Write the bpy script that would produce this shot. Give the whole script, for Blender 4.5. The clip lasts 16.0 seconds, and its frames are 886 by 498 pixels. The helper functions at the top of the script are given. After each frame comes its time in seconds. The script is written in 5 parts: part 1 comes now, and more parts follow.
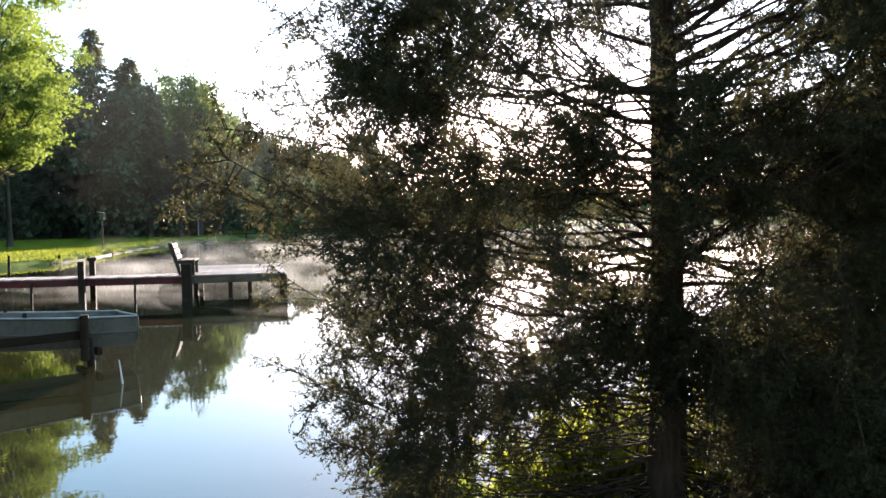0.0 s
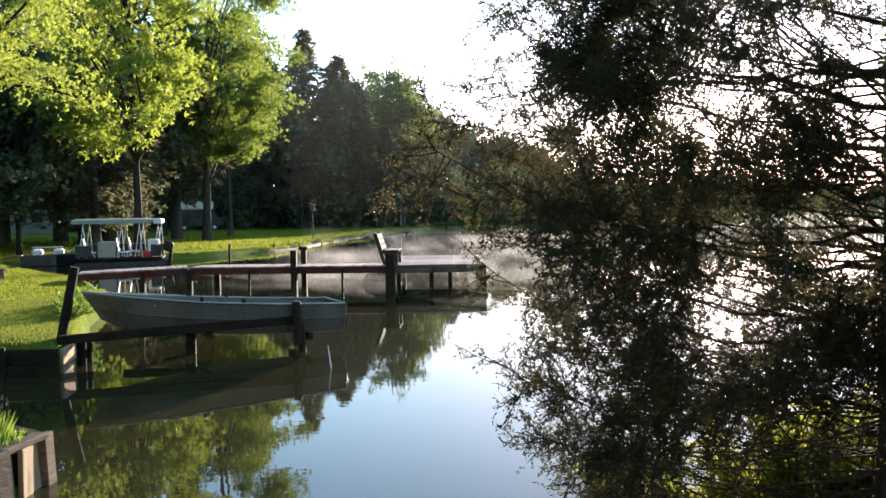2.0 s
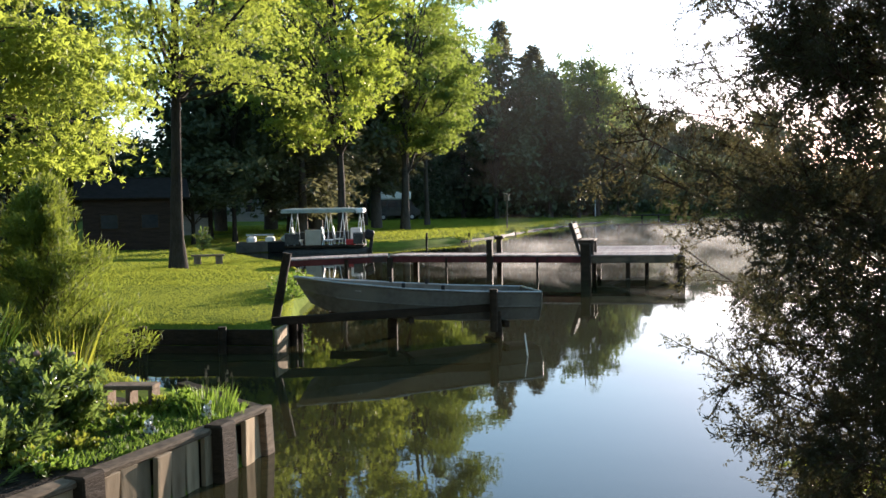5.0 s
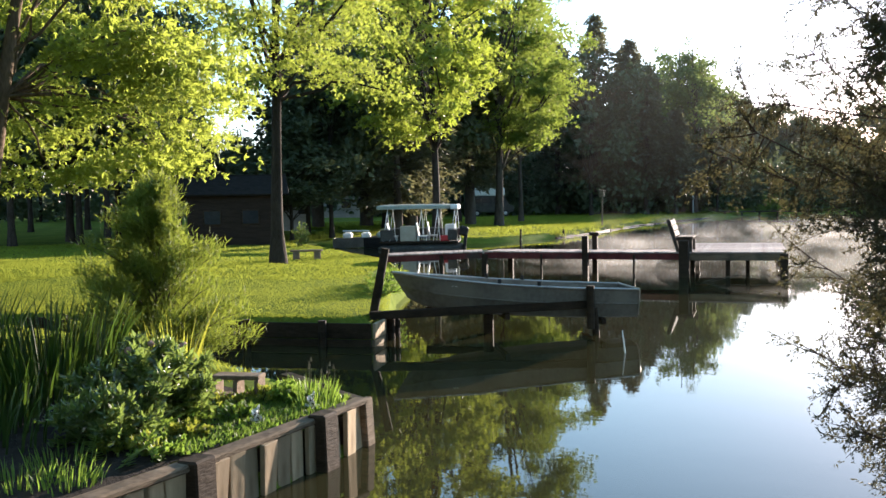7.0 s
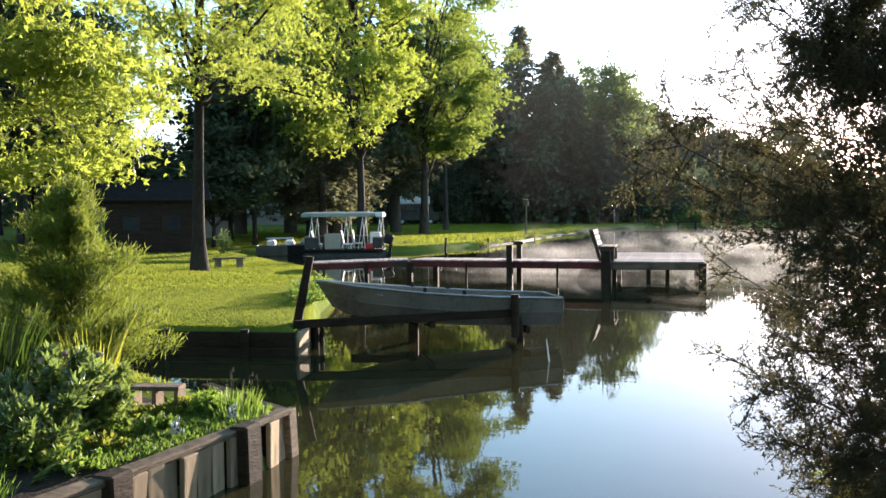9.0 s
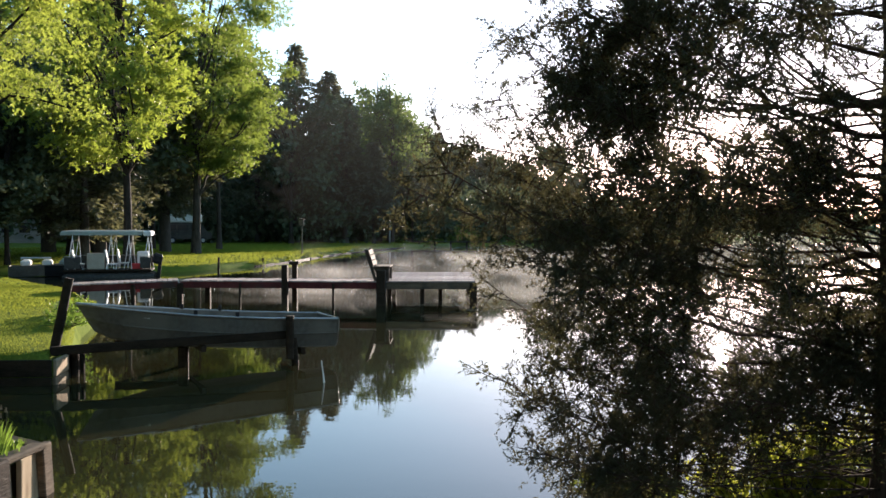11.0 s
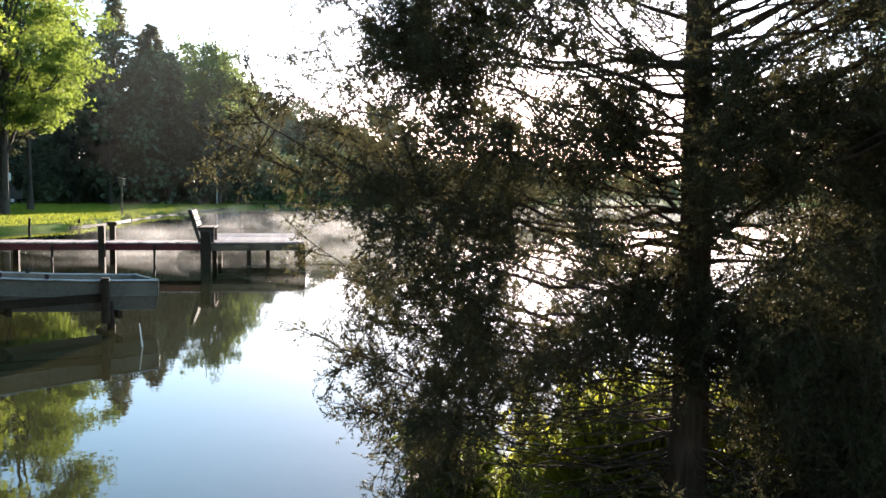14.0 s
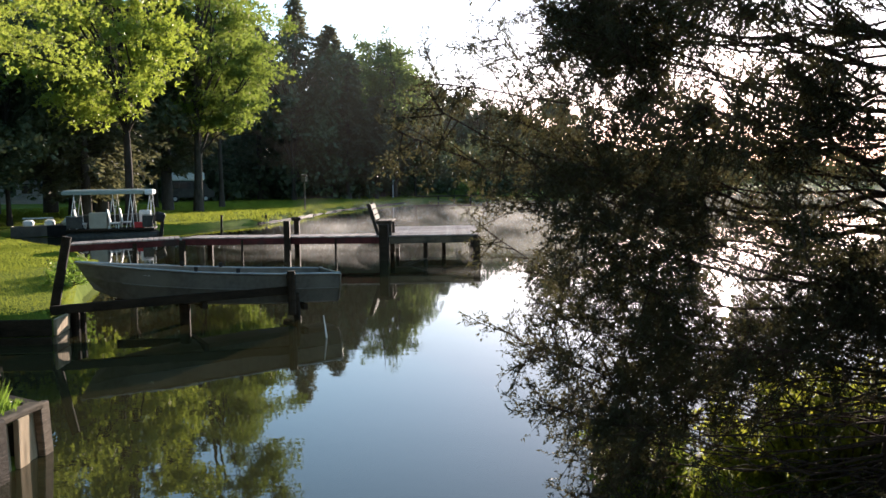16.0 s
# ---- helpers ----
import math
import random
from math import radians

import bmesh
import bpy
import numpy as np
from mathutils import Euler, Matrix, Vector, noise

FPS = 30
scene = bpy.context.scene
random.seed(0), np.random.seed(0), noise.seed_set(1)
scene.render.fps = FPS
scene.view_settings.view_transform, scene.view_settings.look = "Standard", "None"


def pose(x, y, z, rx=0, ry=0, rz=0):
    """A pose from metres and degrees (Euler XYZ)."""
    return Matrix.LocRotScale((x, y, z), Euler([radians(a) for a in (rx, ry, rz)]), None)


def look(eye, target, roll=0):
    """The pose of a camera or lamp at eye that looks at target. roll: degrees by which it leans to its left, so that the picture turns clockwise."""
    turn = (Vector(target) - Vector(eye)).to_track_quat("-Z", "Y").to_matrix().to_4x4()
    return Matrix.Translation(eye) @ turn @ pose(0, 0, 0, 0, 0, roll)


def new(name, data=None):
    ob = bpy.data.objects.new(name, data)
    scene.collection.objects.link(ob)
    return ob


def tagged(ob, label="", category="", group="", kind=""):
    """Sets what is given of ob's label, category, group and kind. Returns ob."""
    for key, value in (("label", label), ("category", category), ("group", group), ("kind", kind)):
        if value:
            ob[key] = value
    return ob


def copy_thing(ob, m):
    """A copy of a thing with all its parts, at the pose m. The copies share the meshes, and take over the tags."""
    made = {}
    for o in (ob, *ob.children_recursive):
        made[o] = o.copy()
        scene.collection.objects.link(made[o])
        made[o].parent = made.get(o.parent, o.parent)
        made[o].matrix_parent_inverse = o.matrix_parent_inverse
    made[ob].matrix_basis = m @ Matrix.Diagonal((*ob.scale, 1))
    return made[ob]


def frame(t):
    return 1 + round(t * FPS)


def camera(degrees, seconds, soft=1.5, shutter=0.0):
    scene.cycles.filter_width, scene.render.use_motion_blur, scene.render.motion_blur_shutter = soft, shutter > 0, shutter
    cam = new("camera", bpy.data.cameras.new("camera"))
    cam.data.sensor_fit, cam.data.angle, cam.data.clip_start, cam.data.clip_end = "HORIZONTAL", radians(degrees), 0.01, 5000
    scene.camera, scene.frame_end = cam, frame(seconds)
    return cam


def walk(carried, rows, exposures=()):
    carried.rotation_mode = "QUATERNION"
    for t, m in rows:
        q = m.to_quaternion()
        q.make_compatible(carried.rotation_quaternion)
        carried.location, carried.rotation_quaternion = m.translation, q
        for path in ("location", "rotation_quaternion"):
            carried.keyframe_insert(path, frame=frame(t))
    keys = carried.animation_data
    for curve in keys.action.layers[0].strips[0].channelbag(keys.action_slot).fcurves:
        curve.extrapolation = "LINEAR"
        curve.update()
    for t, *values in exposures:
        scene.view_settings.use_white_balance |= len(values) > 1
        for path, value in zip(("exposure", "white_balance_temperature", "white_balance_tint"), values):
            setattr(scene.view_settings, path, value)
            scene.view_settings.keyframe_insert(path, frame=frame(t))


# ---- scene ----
cam = camera(50.08, 16.0, soft=1.5)
PATH = [
    (0.0, pose(0.074, 0.023, 2.209, 87.939, 1.224, 5.240)),
    (0.5, pose(0.066, 0.069, 2.205, 87.947, 1.015, 8.281)),
    (1.0, pose(0.060, 0.101, 2.203, 87.881, 1.087, 11.412)),
    (1.5, pose(0.040, 0.097, 2.211, 87.732, 1.063, 14.356)),
    (2.0, pose(0.025, 0.067, 2.211, 87.691, 0.980, 17.153)),
    (2.5, pose(0.015, 0.030, 2.208, 87.656, 0.874, 19.519)),
    (3.0, pose(0.008, 0.012, 2.204, 87.662, 0.775, 21.527)),
    (3.5, pose(0.003, 0.012, 2.203, 87.615, 0.828, 23.372)),
    (4.0, pose(-0.001, 0.004, 2.201, 87.499, 0.890, 25.151)),
    (4.5, pose(-0.002, -0.008, 2.201, 87.396, 0.971, 26.901)),
    (7.0, pose(-0.023, -0.101, 2.196, 87.167, 1.000, 34.400)),
    (7.5, pose(-0.032, -0.097, 2.198, 87.242, 1.090, 34.561)),
    (8.0, pose(-0.057, -0.073, 2.195, 87.305, 0.877, 33.819)),
    (10.5, pose(-0.053, -0.073, 2.217, 88.388, 0.177, 20.211)),
    (11.0, pose(-0.042, -0.060, 2.221, 88.704, 0.031, 16.436)),
    (11.5, pose(-0.026, -0.043, 2.221, 88.701, -0.120, 12.676)),
    (12.0, pose(-0.004, -0.018, 2.217, 88.296, -0.305, 8.935)),
    (12.5, pose(0.030, -0.007, 2.202, 87.666, -0.514, 5.905)),
    (13.0, pose(0.051, -0.011, 2.180, 87.135, -0.750, 4.490)),
    (13.5, pose(0.041, -0.007, 2.176, 86.693, -0.687, 4.589)),
    (14.0, pose(0.016, 0.013, 2.178, 86.461, -0.391, 6.291)),
    (14.5, pose(0.002, 0.027, 2.188, 86.280, 0.088, 8.787)),
    (15.0, pose(-0.012, 0.043, 2.182, 86.182, 0.478, 11.303)),
    (15.5, pose(-0.041, 0.102, 2.183, 86.141, 0.888, 13.972)),
    (16.0, pose(-0.060, 0.129, 2.177, 85.962, 0.987, 16.649)),
]
EXPOSURE = ((0, 2.17), (1, 2.17), (2.5, 1.68), (4.5, 1.62), (7, 1.94), (8, 2.05), (10.5, 1.58), (11, 1.4), (12, 1.56), (13.5, 2.2), (14.5, 2.12), (15.2, 1.66), (16, 1.4))
walk(cam, PATH, [(t, e, 5560, 20) for t, e in EXPOSURE])

# ---- world, sun ----
SUN_AZ, SUN_EL = 0.0, 7.7
world = bpy.data.worlds.new("sky")
world.use_nodes = True
scene.world = world
wn = world.node_tree
sky = wn.nodes.new("ShaderNodeTexSky")
sky.sky_type = "NISHITA"
sky.sun_disc = False
sky.sun_elevation, sky.sun_rotation = radians(SUN_EL), radians(SUN_AZ)
sky.air_density, sky.dust_density, sky.ozone_density = 1.0, 0.4, 2.2
pale = wn.nodes.new("ShaderNodeHueSaturation")
pale.inputs["Hue"].default_value, pale.inputs["Saturation"].default_value = 0.465, 0.88
wn.links.new(sky.outputs[0], pale.inputs["Color"])
wn.links.new(pale.outputs[0], wn.nodes["Background"].inputs[0])
wn.nodes["Background"].inputs[1].default_value = 0.125

sun = new("sun", bpy.data.lights.new("sun", "SUN"))
sun.data.energy, sun.data.angle, sun.data.color = 5.0, radians(0.55), (1.0, 0.80, 0.54)
SUN_DIR = Vector((0, math.cos(radians(SUN_EL)), math.sin(radians(SUN_EL))))
sun.matrix_world = look(SUN_DIR * 50, (0, 0, 0))


# ---- materials ----
def surface(name, c1, c2, scale=4.0, rough=0.8, bump=0.3, metal=0.0, fine=6.0, stretch=(1, 1, 1), island=0.0, piece=0.0, stain=None, spec=0.14):
    """A two-scale procedural material: broad patches between c1 and c2, fine grain, bump, optional stains."""
    m = bpy.data.materials.new(name)
    m.use_nodes = True
    nt = m.node_tree
    n, l = nt.nodes, nt.links
    p = n["Principled BSDF"]
    tc = n.new("ShaderNodeTexCoord")
    mp = n.new("ShaderNodeMapping")
    mp.inputs["Scale"].default_value = stretch
    l.new(tc.outputs["Object"], mp.inputs[0])
    broad = n.new("ShaderNodeTexNoise")
    broad.inputs["Scale"].default_value, broad.inputs["Detail"].default_value = scale, 5
    l.new(mp.outputs[0], broad.inputs["Vector"])
    grain = n.new("ShaderNodeTexNoise")
    grain.inputs["Scale"].default_value, grain.inputs["Detail"].default_value = scale * fine, 6
    l.new(mp.outputs[0], grain.inputs["Vector"])
    mix = n.new("ShaderNodeMath")
    mix.operation = "MULTIPLY_ADD"
    mix.inputs[1].default_value, mix.inputs[2].default_value = 0.55, -0.08
    l.new(grain.outputs[0], mix.inputs[0])
    add = n.new("ShaderNodeMath")
    add.operation = "MULTIPLY_ADD"
    add.inputs[1].default_value = 0.65
    l.new(broad.outputs[0], add.inputs[0])
    l.new(mix.outputs[0], add.inputs[2])
    ramp = n.new("ShaderNodeValToRGB")
    ramp.color_ramp.elements[0].position, ramp.color_ramp.elements[1].position = 0.32, 0.72
    ramp.color_ramp.elements[0].color, ramp.color_ramp.elements[1].color = (*c1, 1), (*c2, 1)
    l.new(add.outputs[0], ramp.inputs[0])
    col = ramp.outputs[0]
    if stain:
        sp = n.new("ShaderNodeTexNoise")
        sp.inputs["Scale"].default_value, sp.inputs["Detail"].default_value = scale * 0.7, 8
        l.new(tc.outputs["Object"], sp.inputs["Vector"])
        sr = n.new("ShaderNodeValToRGB")
        sr.color_ramp.elements[0].position, sr.color_ramp.elements[1].position = 0.55, 0.68
        l.new(sp.outputs[0], sr.inputs[0])
        mx = n.new("ShaderNodeMixRGB")
        mx.inputs[2].default_value = (*stain, 1)
        l.new(sr.outputs[0], mx.inputs[0])
        l.new(col, mx.inputs[1])
        col = mx.outputs[0]
    for amount, node, out in ((island, "ShaderNodeNewGeometry", "Random Per Island"), (piece, "ShaderNodeObjectInfo", "Random")):
        if amount:
            src = n.new(node)
            hsv = n.new("ShaderNodeHueSaturation")
            sc = n.new("ShaderNodeMath")
            sc.operation = "MULTIPLY_ADD"
            sc.inputs[1].default_value, sc.inputs[2].default_value = 2 * amount, 1 - amount
            l.new(src.outputs[out], sc.inputs[0])
            l.new(sc.outputs[0], hsv.inputs["Value"])
            l.new(col, hsv.inputs["Color"])
            col = hsv.outputs[0]
    l.new(col, p.inputs["Base Color"])
    p.inputs["Roughness"].default_value, p.inputs["Metallic"].default_value = rough, metal
    p.inputs["Specular IOR Level"].default_value = spec
    if bump:
        b = n.new("ShaderNodeBump")
        b.inputs["Strength"].default_value, b.inputs["Distance"].default_value = bump, 0.02
        l.new(add.outputs[0], b.inputs["Height"])
        l.new(b.outputs[0], p.inputs["Normal"])
    return m


def leafy(name, c1, c2, through_col, through_amount=0.45, rough=0.55, patch=0.35, spec=0.3):
    """Leaf material: each leaf has its own tint, light shines through."""
    m = bpy.data.materials.new(name)
    m.use_nodes = True
    n, l = m.node_tree.nodes, m.node_tree.links
    p, out = n["Principled BSDF"], n["Material Output"]
    geo = n.new("ShaderNodeNewGeometry")
    tc = n.new("ShaderNodeTexCoord")
    big = n.new("ShaderNodeTexNoise")
    big.inputs["Scale"].default_value, big.inputs["Detail"].default_value = patch, 3
    l.new(tc.outputs["Object"], big.inputs["Vector"])
    mix = n.new("ShaderNodeMath")
    mix.operation = "MULTIPLY_ADD"
    mix.inputs[1].default_value = 0.5
    l.new(geo.outputs["Random Per Island"], mix.inputs[0])
    half = n.new("ShaderNodeMath")
    half.operation = "MULTIPLY_ADD"
    half.inputs[1].default_value, half.inputs[2].default_value = 1.4, -0.45
    l.new(big.outputs[0], half.inputs[0])
    l.new(half.outputs[0], mix.inputs[2])
    ramp = n.new("ShaderNodeValToRGB")
    ramp.color_ramp.elements[0].color, ramp.color_ramp.elements[1].color = (*c1, 1), (*c2, 1)
    l.new(mix.outputs[0], ramp.inputs[0])
    l.new(ramp.outputs[0], p.inputs["Base Color"])
    p.inputs["Roughness"].default_value = rough
    p.inputs["Specular IOR Level"].default_value = spec
    tr = n.new("ShaderNodeBsdfTranslucent")
    tint = n.new("ShaderNodeMixRGB")
    tint.blend_type = "MIX"
    tint.inputs[0].default_value = 0.75
    tint.inputs[2].default_value = (*through_col, 1)
    l.new(ramp.outputs[0], tint.inputs[1])
    l.new(tint.outputs[0], tr.inputs[0])
    ms = n.new("ShaderNodeMixShader")
    ms.inputs[0].default_value = through_amount
    l.new(p.outputs[0], ms.inputs[1])
    l.new(tr.outputs[0], ms.inputs[2])
    l.new(ms.outputs[0], out.inputs[0])
    return m


GRASS = surface("lawn_grass", (0.074, 0.108, 0.014), (0.172, 0.210, 0.030), 0.9, 0.95, 0.6, fine=14, spec=0.03)
WOOD_GREY = surface("weathered_wood", (0.09, 0.064, 0.042), (0.26, 0.195, 0.13), 2.5, 0.85, 0.5, stretch=(1, 1, 6), piece=0.25, stain=(0.08, 0.07, 0.05))
WOOD_WALL = surface("brown_wall_planks", (0.20, 0.145, 0.085), (0.50, 0.385, 0.25), 2.2, 0.85, 0.6, stretch=(1, 1, 0.25), piece=0.45, stain=(0.07, 0.05, 0.035))
# near-black base, makes up for the sky fill on dark timber
WOOD_DARK = surface("near_black_wood", (0.015, 0.010, 0.006), (0.05, 0.034, 0.021), 3, 0.75, 0.5, stretch=(1, 1, 4), piece=0.2)
WOOD_DECK = surface("deck_boards", (0.26, 0.19, 0.17), (0.50, 0.41, 0.38), 3, 0.8, 0.4, piece=0.2)
WOOD_BENCH = surface("bench_wood", (0.036, 0.026, 0.020), (0.115, 0.088, 0.068), 4, 0.85, 0.4, piece=0.2)
WOOD_FASCIA = surface("red_brown_fascia", (0.055, 0.013, 0.014), (0.15, 0.040, 0.038), 2, 0.8, 0.4, stain=(0.06, 0.04, 0.035))
BARK = surface("rough_bark", (0.03, 0.025, 0.02), (0.12, 0.10, 0.08), 5, 0.95, 1.0, stretch=(1, 1, 0.3), fine=5)
BARK_DIM = surface("dark_bark", (0.018, 0.014, 0.011), (0.06, 0.048, 0.038), 5, 0.95, 1.0, stretch=(1, 1, 0.3), fine=5)
BARK_WARM = surface("brown_bark", (0.05, 0.036, 0.025), (0.17, 0.125, 0.085), 5, 0.95, 1.0, stretch=(1, 1, 0.3), fine=5)
BARK_CEDAR = surface("stringy_cedar_bark", (0.028, 0.019, 0.014), (0.09, 0.062, 0.048), 9, 0.95, 1.0, stretch=(1, 1, 0.15), fine=5)
BARK_FAR = surface("dull_bark", (0.04, 0.034, 0.028), (0.11, 0.09, 0.075), 2, 0.95, 0.5, stretch=(1, 1, 0.3))
ALU = surface("dull_aluminium", (0.11, 0.101, 0.086), (0.21, 0.195, 0.168), 1.6, 0.45, 0.1, metal=0.35, fine=9, stain=(0.21, 0.195, 0.165))
# the shade under the pontoon's canopy is put into this dark metal
ALU_DARK = surface("darkened_metal", (0.035, 0.033, 0.03), (0.085, 0.08, 0.07), 2, 0.6, 0.1, metal=0.3)
ALU_RAIL = surface("bright_aluminium_rail", (0.26, 0.25, 0.23), (0.45, 0.43, 0.40), 3, 0.35, 0.05, metal=0.9)
WHITE = surface("white_paint", (0.62, 0.62, 0.60), (0.80, 0.80, 0.78), 3, 0.5, 0.05)
DARK = surface("dark_plastic", (0.012, 0.012, 0.013), (0.03, 0.03, 0.032), 5, 0.45, 0.1)
RED = surface("red_plastic", (0.35, 0.03, 0.03), (0.5, 0.05, 0.045), 3, 0.5, 0.05)
CANVAS = surface("pale_canvas", (0.24, 0.27, 0.23), (0.36, 0.39, 0.34), 2, 0.85, 0.2)
STEEL = surface("galvanised_pole", (0.35, 0.35, 0.35), (0.5, 0.5, 0.5), 4, 0.5, 0.05, metal=0.7)
CONCRETE = surface("concrete_block", (0.13, 0.095, 0.065), (0.26, 0.20, 0.145), 12, 0.95, 0.6)

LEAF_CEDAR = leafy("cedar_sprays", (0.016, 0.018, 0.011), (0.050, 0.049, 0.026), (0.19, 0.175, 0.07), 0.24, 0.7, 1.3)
LEAF_MAPLE = leafy("maple_leaves", (0.060, 0.085, 0.018), (0.195, 0.245, 0.045), (0.50, 0.59, 0.07), 0.54, 0.45, 0.6)
LEAF_SYC = leafy("sycamore_leaves", (0.06, 0.095, 0.016), (0.195, 0.25, 0.042), (0.50, 0.60, 0.06), 0.47, 0.45, 0.5)
LEAF_GREEN = leafy("oak_leaves", (0.045, 0.078, 0.016), (0.135, 0.185, 0.036), (0.37, 0.47, 0.065), 0.46, 0.55, 0.3)
LEAF_AIRY = leafy("far_oak_leaves", (0.040, 0.066, 0.026), (0.105, 0.145, 0.048), (0.26, 0.34, 0.08), 0.40, 0.6, 0.25)
# the next two leaf colours are lightened to stand in for haze
LEAF_DARK = leafy("hazed_conifer_needles", (0.042, 0.048, 0.032), (0.13, 0.135, 0.082), (0.27, 0.26, 0.11), 0.3, 0.7, 0.4)
LEAF_FAR = leafy("hazed_wood_leaves", (0.040, 0.058, 0.028), (0.10, 0.12, 0.06), (0.17, 0.20, 0.08), 0.18, 0.7, 0.15)
LEAF_GRASS = leafy("grass_blades", (0.078, 0.120, 0.014), (0.195, 0.240, 0.032), (0.42, 0.46, 0.05), 0.40, 0.9, 0.7, 0.03)
LEAF_TUFT = leafy("tuft_blades", (0.05, 0.10, 0.016), (0.14, 0.20, 0.03), (0.30, 0.45, 0.05), 0.4, 0.5, 1.5)
# the deep shade over the irises is put into this near-black leaf colour
LEAF_IRIS_SHADE = leafy("shaded_iris_blades", (0.006, 0.014, 0.004), (0.030, 0.055, 0.010), (0.16, 0.28, 0.025), 0.2, 0.4, 2.0)
LEAF_PEONY = leafy("peony_leaves", (0.012, 0.028, 0.007), (0.12, 0.16, 0.042), (0.32, 0.44, 0.08), 0.36, 0.24, 5.0)
LEAF_PEONY.node_tree.nodes["Principled BSDF"].inputs["Specular IOR Level"].default_value = 0.85
# sunlit brightness is put into this leaf colour, for weeds and one iris
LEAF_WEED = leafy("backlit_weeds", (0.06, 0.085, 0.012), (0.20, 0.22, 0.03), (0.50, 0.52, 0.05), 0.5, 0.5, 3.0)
LEAF_MOSS = leafy("yellow_ground_cover", (0.06, 0.09, 0.012), (0.18, 0.20, 0.025), (0.44, 0.48, 0.05), 0.4, 0.5, 6.0)
LEAF_JUNIPER = leafy("young_juniper_sprays", (0.036, 0.066, 0.012), (0.125, 0.175, 0.025), (0.36, 0.43, 0.045), 0.38, 0.6, 2.6)

# dark soil, with the black shade of the bed put into its tone
MULCH = surface("dark_mulch", (0.016, 0.012, 0.009), (0.05, 0.038, 0.028), 9, 0.95, 0.9)
WATER = bpy.data.materials.new("pond_water")
WATER.use_nodes = True
_n, _l = WATER.node_tree.nodes, WATER.node_tree.links
_p = _n["Principled BSDF"]
_p.inputs["Base Color"].default_value = (0.034, 0.031, 0.013, 1)
_p.inputs["Roughness"].default_value, _p.inputs["IOR"].default_value = 0.012, 1.333
_tc = _n.new("ShaderNodeTexCoord")
_w1 = _n.new("ShaderNodeTexNoise")
_w1.inputs["Scale"].default_value, _w1.inputs["Detail"].default_value = 1.1, 3
_l.new(_tc.outputs["Object"], _w1.inputs["Vector"])
_w2 = _n.new("ShaderNodeTexNoise")
_w2.inputs["Scale"].default_value, _w2.inputs["Detail"].default_value = 7.0, 2
_l.new(_tc.outputs["Object"], _w2.inputs["Vector"])
_b2 = _n.new("ShaderNodeBump")
_b2.inputs["Strength"].default_value, _b2.inputs["Distance"].default_value = 0.035, 0.01
_l.new(_w2.outputs[0], _b2.inputs["Height"])
_b = _n.new("ShaderNodeBump")
_l.new(_b2.outputs[0], _b.inputs["Normal"])
_b.inputs["Strength"].default_value, _b.inputs["Distance"].default_value = 0.05, 0.02
_l.new(_w1.outputs[0], _b.inputs["Height"])
_l.new(_b.outputs[0], _p.inputs["Normal"])


# ---- mesh helpers ----
def part(name, bm, material, parent=None, label=""):
    me = bpy.data.meshes.new(name)
    bm.to_mesh(me)
    bm.free()
    me.materials.append(material)
    ob = new(name, me)
    if parent:
        ob.parent = parent
    return tagged(ob, label)


def mesh_ob(name, verts, faces, material, parent=None, smooth=False):
    """One mesh object from arrays; faces all quads or all triangles."""
    verts, faces = np.asarray(verts, np.float32), np.asarray(faces, np.int32)
    me = bpy.data.meshes.new(name)
    k = faces.shape[1]
    me.vertices.add(len(verts))
    me.vertices.foreach_set("co", verts.ravel())
    me.loops.add(faces.size)
    me.loops.foreach_set("vertex_index", faces.ravel())
    me.polygons.add(len(faces))
    me.polygons.foreach_set("loop_start", np.arange(0, faces.size, k, dtype=np.int32))
    me.polygons.foreach_set("use_smooth", np.full(len(faces), smooth))
    me.update(calc_edges=True)
    me.materials.append(material)
    ob = new(name, me)
    if parent:
        ob.parent = parent
    return ob


def thing(name, at, label, category, group="", rz=0.0, kind=""):
    ob = new(name)
    ob.empty_display_size = 0.1
    ob.matrix_basis = pose(*at, 0, 0, rz)
    return tagged(ob, label, category, group, kind)


def box(bm, centre, size, m=None, bevel=0.0):
    """A bevelled box added to bm; m turns it about its centre."""
    r = bmesh.ops.create_cube(bm, size=1.0)
    vs = r["verts"]
    mat = Matrix.Translation(centre) @ (m or Matrix()) @ Matrix.Diagonal((*size, 1))
    bmesh.ops.transform(bm, matrix=mat, verts=vs)
    if bevel:
        es = list({e for v in vs for e in v.link_edges})
        bmesh.ops.bevel(bm, geom=es, offset=bevel, segments=1, affect="EDGES")
    return bm


def boxed(centre, size, m=None, bevel=0.008):
    return box(bmesh.new(), centre, size, m, bevel)


def beam(a, b, w, h, bevel=0.006, bm=None, up=(0, 0, 1)):
    """A squared timber from a to b."""
    a, b = Vector(a), Vector(b)
    d = b - a
    x = d.normalized()
    y = Vector(up).cross(x)
    if y.length < 1e-4:
        y = Vector((0, 1, 0))
    y.normalize()
    z = x.cross(y)
    m = Matrix((x, y, z)).transposed().to_4x4()
    return box(bm or bmesh.new(), (a + b) / 2, (d.length, w, h), m, bevel)


